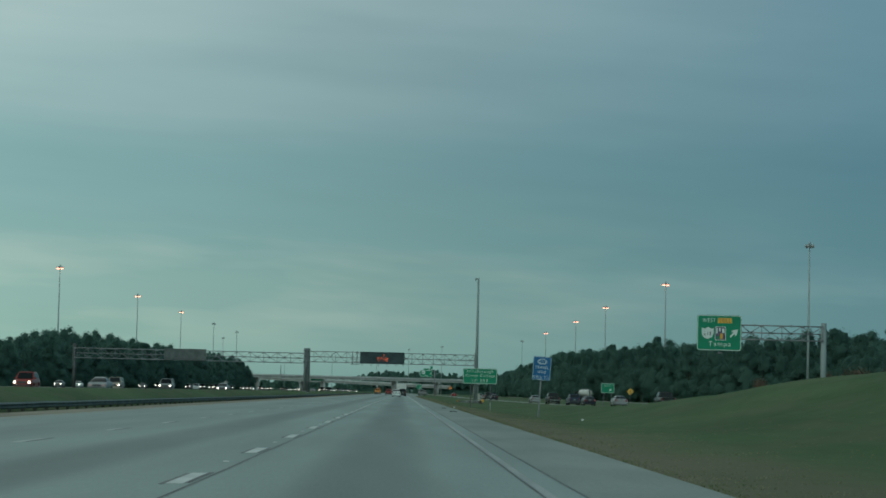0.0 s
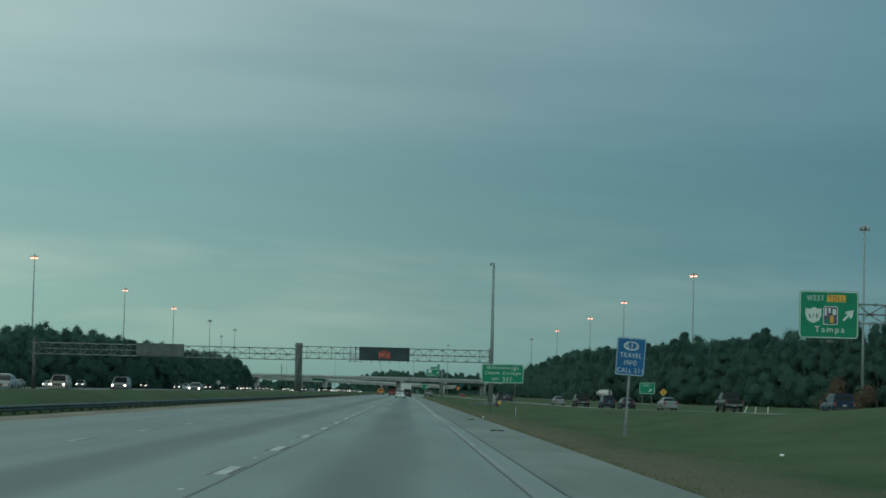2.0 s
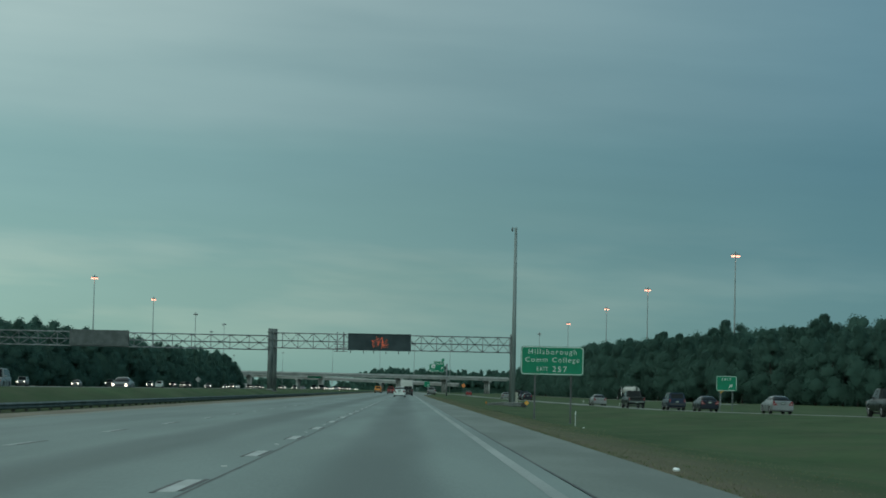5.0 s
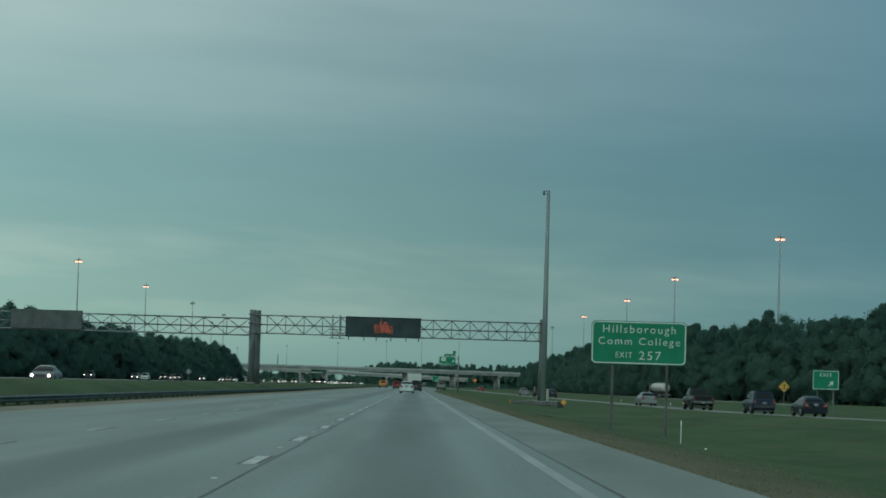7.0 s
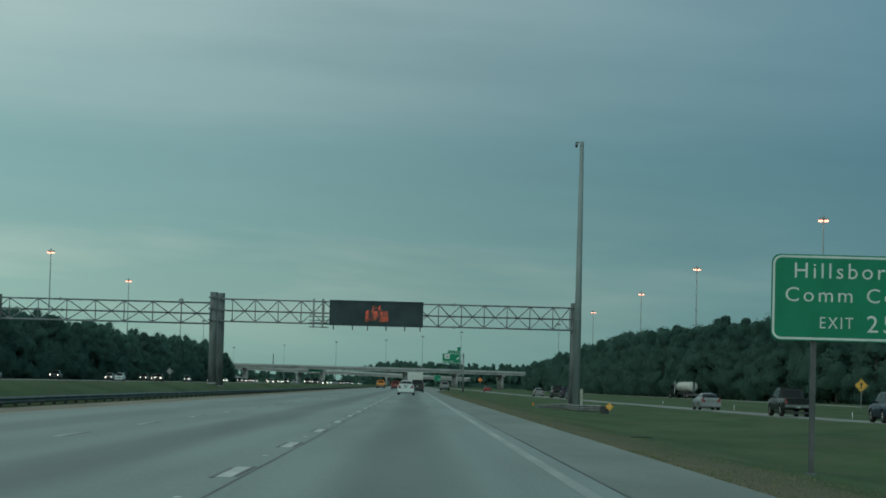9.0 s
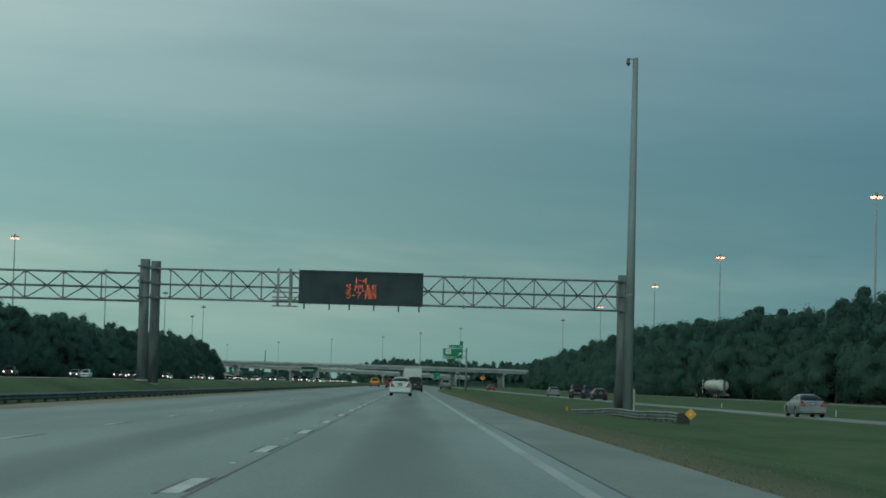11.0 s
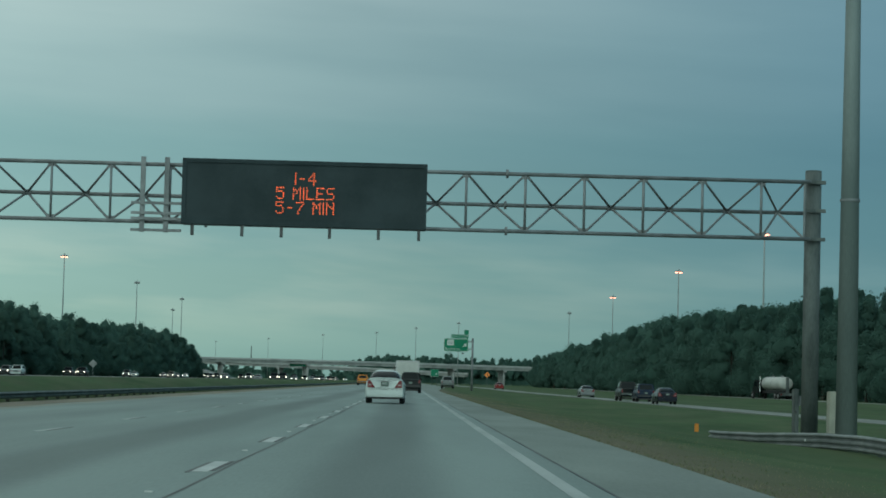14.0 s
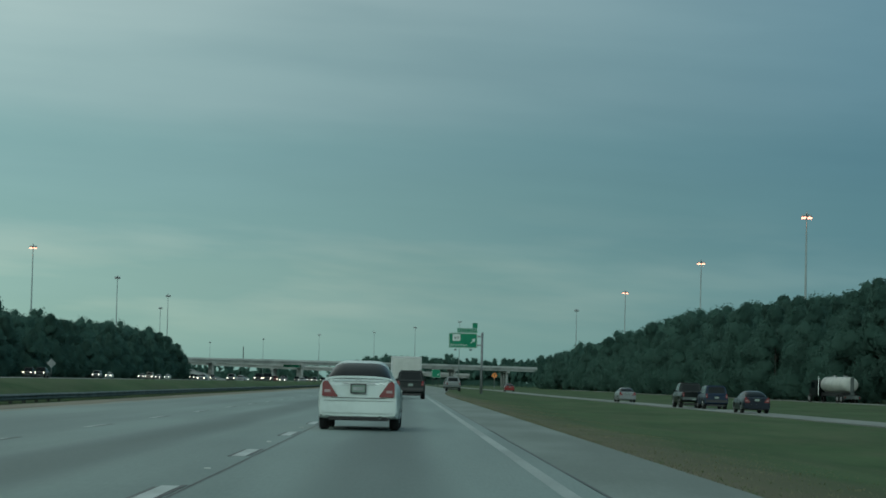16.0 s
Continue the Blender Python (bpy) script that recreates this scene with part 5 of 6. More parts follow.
def scrap(x, y, seed, w, lab):
    """A torn strip of tyre tread."""
    rr = random.Random(seed)
    bm = bmesh.new()
    prev = None
    z0 = ROAD_Z - 0.004 if x < right_edge(y) else land(x, y) + 0.02
    for k in range(9):
        f = k / 8
        px, z = -w / 2 + w * f, 0.01 + 0.025 * math.sin(f * 3.1) * rr.uniform(0.5, 1)
        py = 0.03 * math.sin(f * 4 + seed)
        row = [bm.verts.new((px, py + o, z + h)) for o, h in ((-0.10, 0), (0.10, 0), (0.10, 0.03), (-0.10, 0.03))]
        if prev:
            for j in range(4):
                bm.faces.new((prev[j], prev[(j + 1) % 4], row[(j + 1) % 4], row[j]))
        prev = row
    ob = new("tyre_scrap", mesh_of("tyre_scrap", bm, M["rubber"]))
    ob.matrix_basis = pose(x, y, z0, 0, 0, rr.uniform(-20, 20))
    tagged(ob, lab, "debris")


scrap(3.5, 143.5, 1, 0.42, "torn black tyre tread lying on the shoulder")
scrap(3.5, 176.0, 4, 0.25, "small scrap of black tyre tread on the shoulder")
scrap(8.2, 366.0, 2, 0.9, "strip of black rubber lying in the grass")
for k, (x, y) in enumerate(((4.6, 193.5), (9.5, 121.0), (12.2, 318.0))):
    bm = bmesh.new()
    bmesh.ops.create_icosphere(bm, subdivisions=2, radius=0.06)
    for v in bm.verts:
        v.co *= 1 + 0.35 * noise.noise(v.co * 9 + Vector((k, 0, 0)))
        v.co.z *= 0.6
    ob = new("litter", mesh_of("litter", bm, M["plastic_white"]))
    ob.location = (x, y, land(x, y) + 0.05)
    tagged(ob, "small crumpled white litter in the grass", "litter")

# grass tufts near the pavement and over the verge
rg = random.Random(21)
verts, faces = [], []
for k in range(50000):
    y = rg.uniform(8, 330) if k % 2 else rg.uniform(300, 700)
    dry = k % 5 == 0
    x = right_edge(y) + (0.02 + abs(rg.gauss(0, 0.35)) if dry else 0.25 + abs(rg.gauss(0, 1)) * 3.0)
    if x > ramp_x(y) - 5:
        continue
    z = land(x, y) - 0.02
    for b in range(2):
        a, h, w = rg.uniform(0, 6.283), rg.uniform(0.02, 0.05) + (0.03 * rg.random() if dry else 0), rg.uniform(0.006, 0.016)
        c, sn = math.cos(a), math.sin(a)
        px, py = x + rg.uniform(-0.1, 0.1), y + rg.uniform(-0.1, 0.1)
        q = len(verts)
        verts += [(px - w * c, py - w * sn, z), (px + w * c, py + w * sn, z), (px + h * 1.2 * sn, py - h * 1.2 * c, z + 0.02 + h * 0.6)]
        faces.append((q, q + 1, q + 2))
me = bpy.data.meshes.new("grass_tufts")
me.from_pydata(verts, [], faces)
me.materials.append(M["tuft"])
tagged(new("grass_tufts", me), "short uneven grass tufts on the verge", "grass", kind="stuff")


# ---- from survey units to metres ----
for ob in list(scene.objects):
    if ob.parent is None and ob.type in {"MESH", "EMPTY"}:
        ob.matrix_basis = Matrix.Scale(UNIT, 4) @ ob.matrix_basis


# ---- vehicles: built facing +y, wheels on z = 0 ----
def hull(L, W, zb, top, wide, wheels, ra):
    """The lower body: cross-sections along the length, with round wheel openings."""
    bm = bmesh.new()
    prev, n = None, 64
    ys_ = sorted({-L / 2 + L * k / n for k in range(n + 1)} | {c + s * ra * f for c in wheels for s in (-1, 1) for f in (1.0, 0.97)})
    for y in ys_:
        w, zt = W / 2 * wide(y), top(y)
        zl = zb(y)
        arch = zl
        for c in wheels:
            if abs(y - c) < ra:
                arch = max(arch, ra * 0.92 + math.sqrt(max(0, ra * ra - (y - c) ** 2)) - ra * 0.02)
        h = zt - zl
        half = [(0, zl), (0.60 * w, zl), (0.62 * w, arch), (0.97 * w, arch + (0.02 if arch == zl else 0)), (w, max(arch + 0.01, zl + 0.34 * h)), (w, max(arch + 0.02, zl + 0.58 * h)),
                (0.965 * w, max(arch + 0.03, zl + 0.86 * h)), (0.90 * w, zt), (0, zt + 0.02)]
        row = [bm.verts.new((x, y, z)) for x, z in half] + [bm.verts.new((-x, y, z)) for x, z in half[-2:0:-1]]
        if prev:
            for j in range(len(row)):
                bm.faces.new((prev[j], prev[(j + 1) % len(row)], row[(j + 1) % len(row)], row[j]))
        else:
            bm.faces.new(row[::-1])
        prev = row
    bm.faces.new(prev)
    bmesh.ops.recalc_face_normals(bm, faces=bm.faces[:])
    return bm


def cabin_box(c):
    """Base and roof corners of the glasshouse: (y rear base, y rear top, y front top, y front base, half width base, half width roof, z base, z roof)."""
    y0, y1, y2, y3, wb, wr, z0, z1 = c
    return [Vector(p) for p in ((-wb, y0, z0), (wb, y0, z0), (wb, y3, z0), (-wb, y3, z0), (-wr, y1, z1), (wr, y1, z1), (wr, y2, z1), (-wr, y2, z1))]


def pane(a, b, c, d, u0, u1, v0, v1, out=0.008):
    """A sheet of glass on the face a b c d (a, b below), covering parts of its width and height."""
    def at(u, v):
        return a.lerp(b, u).lerp(d.lerp(c, u), v)
    n = (b - a).cross(d - a).normalized()
    bm = bmesh.new()
    q = [at(u0, v0), at(u1, v0), at(u1, v1), at(u0, v1)]
    f = [bm.verts.new(p + n * out) for p in q]
    k = [bm.verts.new(p - n * 0.01) for p in q]
    bm.faces.new(f)
    for j in range(4):
        bm.faces.new((f[(j + 1) % 4], f[j], k[j], k[(j + 1) % 4]))
    return bm


def wheel(parent, x, y, r, w, rim):
    side = 1 if x > 0 else -1
    bm = bmesh.new()
    prof = ((-w / 2, r * 0.60), (-w / 2, r * 0.93), (-w * 0.36, r), (w * 0.36, r), (w / 2, r * 0.93), (w / 2, r * 0.60))
    rings = [[bm.verts.new((x + o, y + q * math.cos(2 * math.pi * k / 28), r + q * math.sin(2 * math.pi * k / 28))) for k in range(28)] for o, q in prof]
    for a, b in zip(rings, rings[1:] + rings[:1]):
        for k in range(28):
            bm.faces.new((a[k], a[(k + 1) % 28], b[(k + 1) % 28], b[k]))
    bmesh.ops.recalc_face_normals(bm, faces=bm.faces[:])
    t = part("wheel", bm, M["rubber"], parent, smooth=True)
    bm = rodded((x + side * w * 0.30, y, r), (x + side * w * 0.42, y, r), r * 0.60, r * 0.55, 24)
    for k in range(5):
        a = 2 * math.pi * k / 5
        rod(bm, (x + side * w * 0.44, y, r), (x + side * w * 0.44, y + r * 0.52 * math.cos(a), r + r * 0.52 * math.sin(a)), r * 0.08, n=6)
    part("rim", bm, rim, t)


def lamp(parent, pts, y0, y1, mat, name, label=""):
    return part(name, plate(pts, y0, y1), mat, parent, label)


def box_cabin(s, sp, paint_mat):
    """A glasshouse with flat sides, for vans, pickups and four-wheel drives."""
    c = cabin_box(sp["cabin"])
    bm = bmesh.new()
    v = [bm.verts.new(p) for p in c]
    for f in ((4, 5, 6, 7), (0, 1, 5, 4), (1, 2, 6, 5), (2, 3, 7, 6), (3, 0, 4, 7)):
        bm.faces.new([v[k] for k in f])
    tops = [e for e in bm.edges if all(q.co.z > c[0].z + 0.1 for q in e.verts) or abs(e.verts[0].co.z - e.verts[1].co.z) > 0.2]
    bmesh.ops.bevel(bm, geom=tops, offset=sp.get("soft", 0.09), segments=3, affect="EDGES", clamp_overlap=True)
    cab = part("cabin", bm, paint_mat, s, crease=50)
    part("rear_window", pane(c[0], c[1], c[5], c[4], *sp.get("back", (0.08, 0.92, 0.12, 0.88)), 0.012), M["glass"], cab, "dark rear window")
    part("windshield", pane(c[2], c[3], c[7], c[6], 0.07, 0.93, 0.08, 0.90, 0.012), M["glass"], cab)
    for a, b, d, e in ((1, 2, 6, 5), (3, 0, 4, 7)):
        cuts = sp.get("side", ((0.10, 0.50), (0.54, 0.86)))
        for u0, u1 in cuts:
            if (a, b) == (3, 0):
                u0, u1 = 1 - u1, 1 - u0
            part("side_window", pane(c[a], c[b], c[d], c[e], u0, u1, 0.14, sp.get("side_top", 0.86), 0.012), M["glass"], cab)


def rounded_cabin(s, c, paint_mat):
    """A saloon's domed glasshouse: a smooth shell with the panes set into it."""
    yc, rear, fore, wb, z0, h = c

    def at(deg, y):
        f = (yc - y) / rear if y < yc else (y - yc) / fore
        up = max(0.0, 1 - f ** (2.5 if y < yc else 2.1))
        w = wb * (1 - 0.07 * f * f)
        cs, sn = math.cos(radians(deg)), math.sin(radians(deg))
        zr = up * max(sn, 0.0) ** 0.34
        x = math.copysign(abs(cs) ** 0.34, cs) * w * (1 - 0.31 * zr)
        return Vector((x, y, z0 + h * zr))

    def sheet(y0, y1, ny, lo, hi, nd, out):
        """A patch of the shell; lo and hi give its sides at a part of its length."""
        bm = bmesh.new()
        prev = None
        for k in range(ny + 1):
            f = k / ny
            y = y0 + (y1 - y0) * f
            row = []
            for j in range(nd + 1):
                deg = lo(f) + (hi(f) - lo(f)) * j / nd
                p = at(deg, y)
                n = (at(deg + 0.5, y) - at(deg - 0.5, y)).cross(at(deg, y + 0.01) - at(deg, y - 0.01))
                n = n.normalized() if n.length > 1e-9 else Vector((0, 0, 1))
                row.append(bm.verts.new(p + (n if n.dot(p - Vector((0, yc, z0))) > 0 else -n) * out))
            if prev:
                for j in range(nd):
                    bm.faces.new((prev[j], prev[j + 1], row[j + 1], row[j]))
            prev = row
        bmesh.ops.recalc_face_normals(bm, faces=bm.faces[:])
        return bm

    cab = part("cabin", sheet(yc - rear * 0.998, yc + fore * 0.998, 26, lambda f: 0, lambda f: 180, 24, 0.0), paint_mat, s, smooth=True)
    r0, r1 = yc - rear * 0.905, yc - rear * 0.44
    corner = lambda f: 13 + 15 * f + 300 * max(0, f - 0.85) ** 2
    part("rear_window", sheet(r0, r1, 10, corner, lambda f: 180 - corner(f), 12, 0.008), M["glass"], cab, "dark rear window", True)
    part("windshield", sheet(yc + fore * 0.42, yc + fore * 0.93, 8, lambda f: 24 - 8 * f, lambda f: 156 + 8 * f, 12, 0.008), M["glass"], cab, "", True)
    for side in (0, 1):
        for a, b in ((-0.60, -0.05), (0.0, 0.55)):
            ya, yb = yc + a * rear * 0.95, yc + b * (rear if b < 0 else fore)
            lo, hi = (lambda f: 2, lambda f: 20) if side == 0 else (lambda f: 160, lambda f: 178)
            part("side_window", sheet(ya, yb, 6, lo, hi, 5, 0.008), M["glass"], cab, "", True)


def vehicle(name, label, category, sp, paint_mat, lit=False, group=""):
    L, W = sp["L"], sp["W"]
    s = thing(name, pose(0, 0, 0), label, category, group)
    top = lambda y: curve_at(sp["top"], y / L)
    wide = lambda y: curve_at(sp["wide"], y / L)
    low = lambda y: curve_at(sp["low"], y / L)
    r = sp["r"]
    wy = sp["wheels"]
    body = part("body", hull(L, W, low, top, wide, wy, r * 1.17), paint_mat, s, crease=38)
    part("underbody", boxed(-W * 0.36, W * 0.36, -L * 0.46, L * 0.46, 0.20, 0.34), M["trim"], s)
    if "round" in sp:
        rounded_cabin(s, sp["round"], paint_mat)
    else:
        box_cabin(s, sp, paint_mat)
    for y in wy:
        for side in (-1, 1):
            wheel(s, side * (W / 2 - sp.get("tw", 0.21) / 2 - 0.015), y, r, sp.get("tw", 0.21), M["alloy"])
    # rear: bumper line, lamps, number plate
    yb = -L / 2
    zt = top(yb + 0.1)
    part("rear_bumper", boxed(-W * 0.474, W * 0.474, yb - 0.03, yb + 0.20, low(yb) - 0.01, low(yb) + 0.33, bevel=0.08), sp.get("bumper", paint_mat), s)
    tz0, tz1, tw = sp["tail"]
    for side in (-1, 1):
        x0, x1 = W * 0.44, W * 0.44 - tw
        pts = [(side * x0, tz0 + 0.02), (side * x0, tz1 - 0.04), (side * (x0 - 0.04), tz1), (side * (x0 - min(0.12, tw * 0.7)), tz1), (side * x1, tz0 + 0.02), (side * (x1 + 0.02), tz0), (side * (x0 - 0.03), tz0)]
        t = lamp(s, pts, yb - 0.03, yb + 0.22, M["tail"], "tail_light", "red tail light")
        mid = (tz0 + tz1) / 2
        part("clear_segment", boxed(side * (x0 - tw * 0.34) - tw * 0.20, side * (x0 - tw * 0.34) + tw * 0.20, yb - 0.034, yb - 0.0305, mid - 0.07, mid - 0.015), M["clear_lens"], t)
    pz = sp.get("plate_z", (tz0 + tz1) / 2 - 0.02)
    pl = part("number_plate", boxed(-0.155, 0.155, yb - 0.045, yb - 0.005, pz - 0.08, pz + 0.08), M["plate"], s)
    part("plate_frame", ring_plate(rounded(-0.175, 0.175, pz - 0.10, pz + 0.10, 0.02, 2), rounded(-0.15, 0.15, pz - 0.075, pz + 0.075, 0.02, 2), yb - 0.05, yb - 0.046), M["trim"], pl)
    bars(pl, -0.12, 0.12, pz - 0.035, pz + 0.035, yb - 0.0462, M["lamp_off"], 6)
    # front: grille, bumper and headlights
    yf = L / 2
    hz0, hz1, hw = sp["head"]
    part("front_bumper", boxed(-W * 0.45, W * 0.45, yf - 0.20, yf + 0.05, low(yf) + 0.02, low(yf) + 0.26, bevel=0.05), sp.get("bumper", paint_mat), s)
    part("grille", boxed(-W * 0.22, W * 0.22, yf - 0.05, yf + 0.025, hz0 - 0.02, hz1 - 0.02, bevel=0.02), M["trim"], s)
    for side in (-1, 1):
        h = part("headlight", plate([(side * W * 0.44, hz0), (side * W * 0.44, hz1), (side * (W * 0.44 - hw), hz1 - 0.03), (side * (W * 0.44 - hw), hz0)], yf - 0.2, yf + 0.03), M["clear_lens"], s)
        if lit:
            xc = side * (W * 0.44 - hw / 2)
            part("bulb", rodded((xc, yf + 0.02, (hz0 + hz1) / 2), (xc, yf + 0.05, (hz0 + hz1) / 2), 0.10, n=12), M["headlight"], h, "lit headlight")
        zc = sp["cabin"][6] + 0.05
        ym = sp["cabin"][3] - 0.45
        sp.get("no_mirror") or part("mirror", boxed(side * (W / 2 - 0.03) - 0.09, side * (W / 2 - 0.03) + 0.09, ym - 0.05, ym + 0.08, zc, zc + 0.15, bevel=0.04), sp.get("mirror", paint_mat), s)
    for side in (-1, 1):
        for y in sp.get("handles", (-0.35, 0.55)):
            part("door_handle", boxed(side * W / 2 - 0.012, side * W / 2 + 0.012, y - 0.10, y + 0.10, top(0) - 0.17, top(0) - 0.13), paint_mat, s)
        for y in sp.get("seams", (-0.95, 0.15, 1.25)):
            part("door_seam", boxed(side * W / 2 - 0.008, side * W / 2 + 0.003, y - 0.006, y + 0.006, 0.36, top(0) - 0.05), M["trim"], s)
    return s


FLAT = ((-0.5, 0.925), (-0.47, 0.97), (-0.36, 1.0), (0.33, 1.0), (0.45, 0.95), (0.5, 0.84))
SEDAN = dict(L=4.80, W=1.80, r=0.325, wheels=(-1.36, 1.36), top=((-0.5, 0.90), (-0.475, 0.99), (-0.36, 1.01), (-0.1, 0.96), (0.2, 0.95), (0.4, 0.84), (0.5, 0.66)), wide=FLAT,
             low=((-0.5, 0.29), (-0.45, 0.23), (0.45, 0.20), (0.5, 0.26)), cabin=(-2.05, -1.18, 0.20, 1.05, 0.83, 0.63, 0.95, 1.42), tail=(0.68, 1.00, 0.34), head=(0.60, 0.78, 0.38), plate_z=0.85, no_mirror=True,
             round=(-0.38, 1.72, 1.70, 0.80, 0.93, 0.51))
SUV = dict(L=4.70, W=1.83, r=0.37, wheels=(-1.32, 1.36), top=((-0.5, 1.02), (-0.48, 1.10), (0.1, 1.08), (0.2, 1.07), (0.42, 0.98), (0.5, 0.78)), wide=FLAT, tw=0.25,
           low=((-0.5, 0.44), (-0.45, 0.34), (0.45, 0.32), (0.5, 0.38)), cabin=(-2.28, -2.05, 0.35, 1.00, 0.84, 0.68, 1.05, 1.75), tail=(0.82, 1.12, 0.16), head=(0.70, 0.92, 0.30), plate_z=0.86,
           side=((0.06, 0.27), (0.30, 0.58), (0.61, 0.88)), back=(0.10, 0.90, 0.20, 0.84), bumper=M["trim"])
VAN = dict(L=5.00, W=1.95, r=0.35, wheels=(-1.40, 1.60), top=((-0.5, 1.02), (-0.48, 1.10), (0.1, 1.10), (0.25, 1.08), (0.42, 0.95), (0.5, 0.75)), wide=FLAT,
           low=((-0.5, 0.36), (-0.45, 0.28), (0.45, 0.26), (0.5, 0.30)), cabin=(-2.42, -2.22, 0.60, 1.60, 0.88, 0.72, 1.07, 1.80), tail=(0.95, 1.35, 0.13), head=(0.66, 0.90, 0.34), plate_z=0.88,
           side=((0.05, 0.29), (0.32, 0.56), (0.59, 0.84)))
PICKUP = dict(L=5.80, W=2.03, r=0.40, wheels=(-1.66, 1.86), top=((-0.5, 1.20), (-0.1, 1.22), (0.1, 1.20), (0.2, 1.20), (0.42, 1.12), (0.5, 0.90)), wide=FLAT, tw=0.27,
              low=((-0.5, 0.56), (-0.45, 0.46), (0.45, 0.40), (0.5, 0.46)), cabin=(-0.78, -0.62, 0.90, 1.55, 0.92, 0.74, 1.17, 1.94), tail=(0.86, 1.17, 0.15), head=(0.84, 1.06, 0.32), plate_z=0.66,
              side=((0.06, 0.42), (0.46, 0.86)), back=(0.12, 0.88, 0.18, 0.80), bumper=M["galv_dark"], handles=(0.0, 0.9), seams=(-0.62, 0.35, 1.35))
P = {
    "white": paint("white_paint_car", (0.52, 0.575, 0.55)), "black": material("black_green_paint", (0.005, 0.009, 0.009), 0.35, 0.0, 0.22), "silver": paint("silver_paint", (0.165, 0.18, 0.18)),
    "blue": paint("dark_blue_paint", (0.005, 0.016, 0.038)), "navy": paint("navy_paint", (0.003, 0.007, 0.015)), "slate": paint("slate_paint", (0.004, 0.007, 0.007)),
    "red": paint("dark_red_paint", (0.20, 0.018, 0.016)), "tan": paint("tan_paint", (0.24, 0.21, 0.17)), "orange": paint("orange_paint", (0.55, 0.20, 0.03)), "pale": paint("pale_tank_paint", (0.42, 0.43, 0.40), 0.4), "grey": paint("grey_paint", (0.13, 0.14, 0.14)),
}


def place(ob, x, y, turn=0.0, z=ROAD_Z):
    """Puts a vehicle at survey coordinates."""
    ob.matrix_basis = pose(x * UNIT, y * UNIT, z * UNIT, 0, 0, turn)
    return ob


def on_ramp(ob, y, off=-1.4):
    return place(ob, ramp_x(y) + off, y, 1.2, ramp_z(y) + 0.02)


def white_sedan():
    s = vehicle("sedan_car", "white four-door sedan with a small boot spoiler", "car", SEDAN, P["white"])
    sp = bmesh.new()
    prev = None
    for k in range(13):
        f = -1 + 2 * k / 12
        x, z = 0.74 * f, 1.03 + 0.055 * (1 - abs(f) ** 4)
        y = -2.33 + 0.10 * f * f
        row = [sp.verts.new(p) for p in ((x, y - 0.02, z - 0.015), (x, y + 0.20, z - 0.03), (x, y + 0.16, z + 0.015), (x, y, z + 0.025))]
        if prev:
            for j in range(4):
                sp.faces.new((prev[j], prev[(j + 1) % 4], row[(j + 1) % 4], row[j]))
        else:
            sp.faces.new(row[::-1])
        prev = row
    sp.faces.new(prev)
    bmesh.ops.recalc_face_normals(sp, faces=sp.faces[:])
    part("spoiler", sp, P["white"], s)
    for side in (-0.60, 0.60):
        part("spoiler_foot", boxed(side - 0.04, side + 0.04, -2.26, -2.16, 0.98, 1.06), P["white"], s)
    part("boot_handle", boxed(-0.36, 0.36, -2.435, -2.40, 0.945, 0.975, bevel=0.01), M["alloy"], s)
    part("badge", ring_plate([(0.06 * math.cos(a * math.pi / 10), 1.0 + 0.04 * math.sin(a * math.pi / 10)) for a in range(20)], [(0.048 * math.cos(a * math.pi / 10), 1.0 + 0.03 * math.sin(a * math.pi / 10)) for a in range(20)], -2.41, -2.385), M["alloy"], s)
    bars(s, 0.34, 0.56, 0.945, 0.965, -2.405, M["chrome"], 4, "lettering_bar")
    part("boot_seam", boxed(-0.60, 0.60, -2.408, -2.39, 0.655, 0.668), M["trim"], s)
    part("bumper_seam", boxed(-0.76, 0.76, -2.412, -2.39, 0.60, 0.606), M["trim"], s)
    part("exhaust", rodded((0.48, -2.45, 0.27), (0.48, -2.2, 0.27), 0.035, n=12), M["galv_dark"], s)
    part("rear_valance", boxed(-0.66, 0.66, -2.33, -2.2, 0.225, 0.285), M["trim"], s)
    part("axle_beam", boxed(-0.72, 0.72, -1.45, -1.27, 0.22, 0.33), M["trim"], s)
    return s


place(white_sedan(), -0.76, 556.5, -0.8).scale = (0.93, 1.0, 1.0)
suv = place(vehicle("suv_car", "black boxy four-wheel drive car with dark glass", "car", SUV, P["black"]), 0.66, 672.0)
rack = part("roof_rack", boxed(-0.62, -0.58, -1.7, 0.1, 1.752, 1.81), M["trim"], suv)
part("roof_rack", boxed(0.58, 0.62, -1.7, 0.1, 1.752, 1.81), M["trim"], suv)


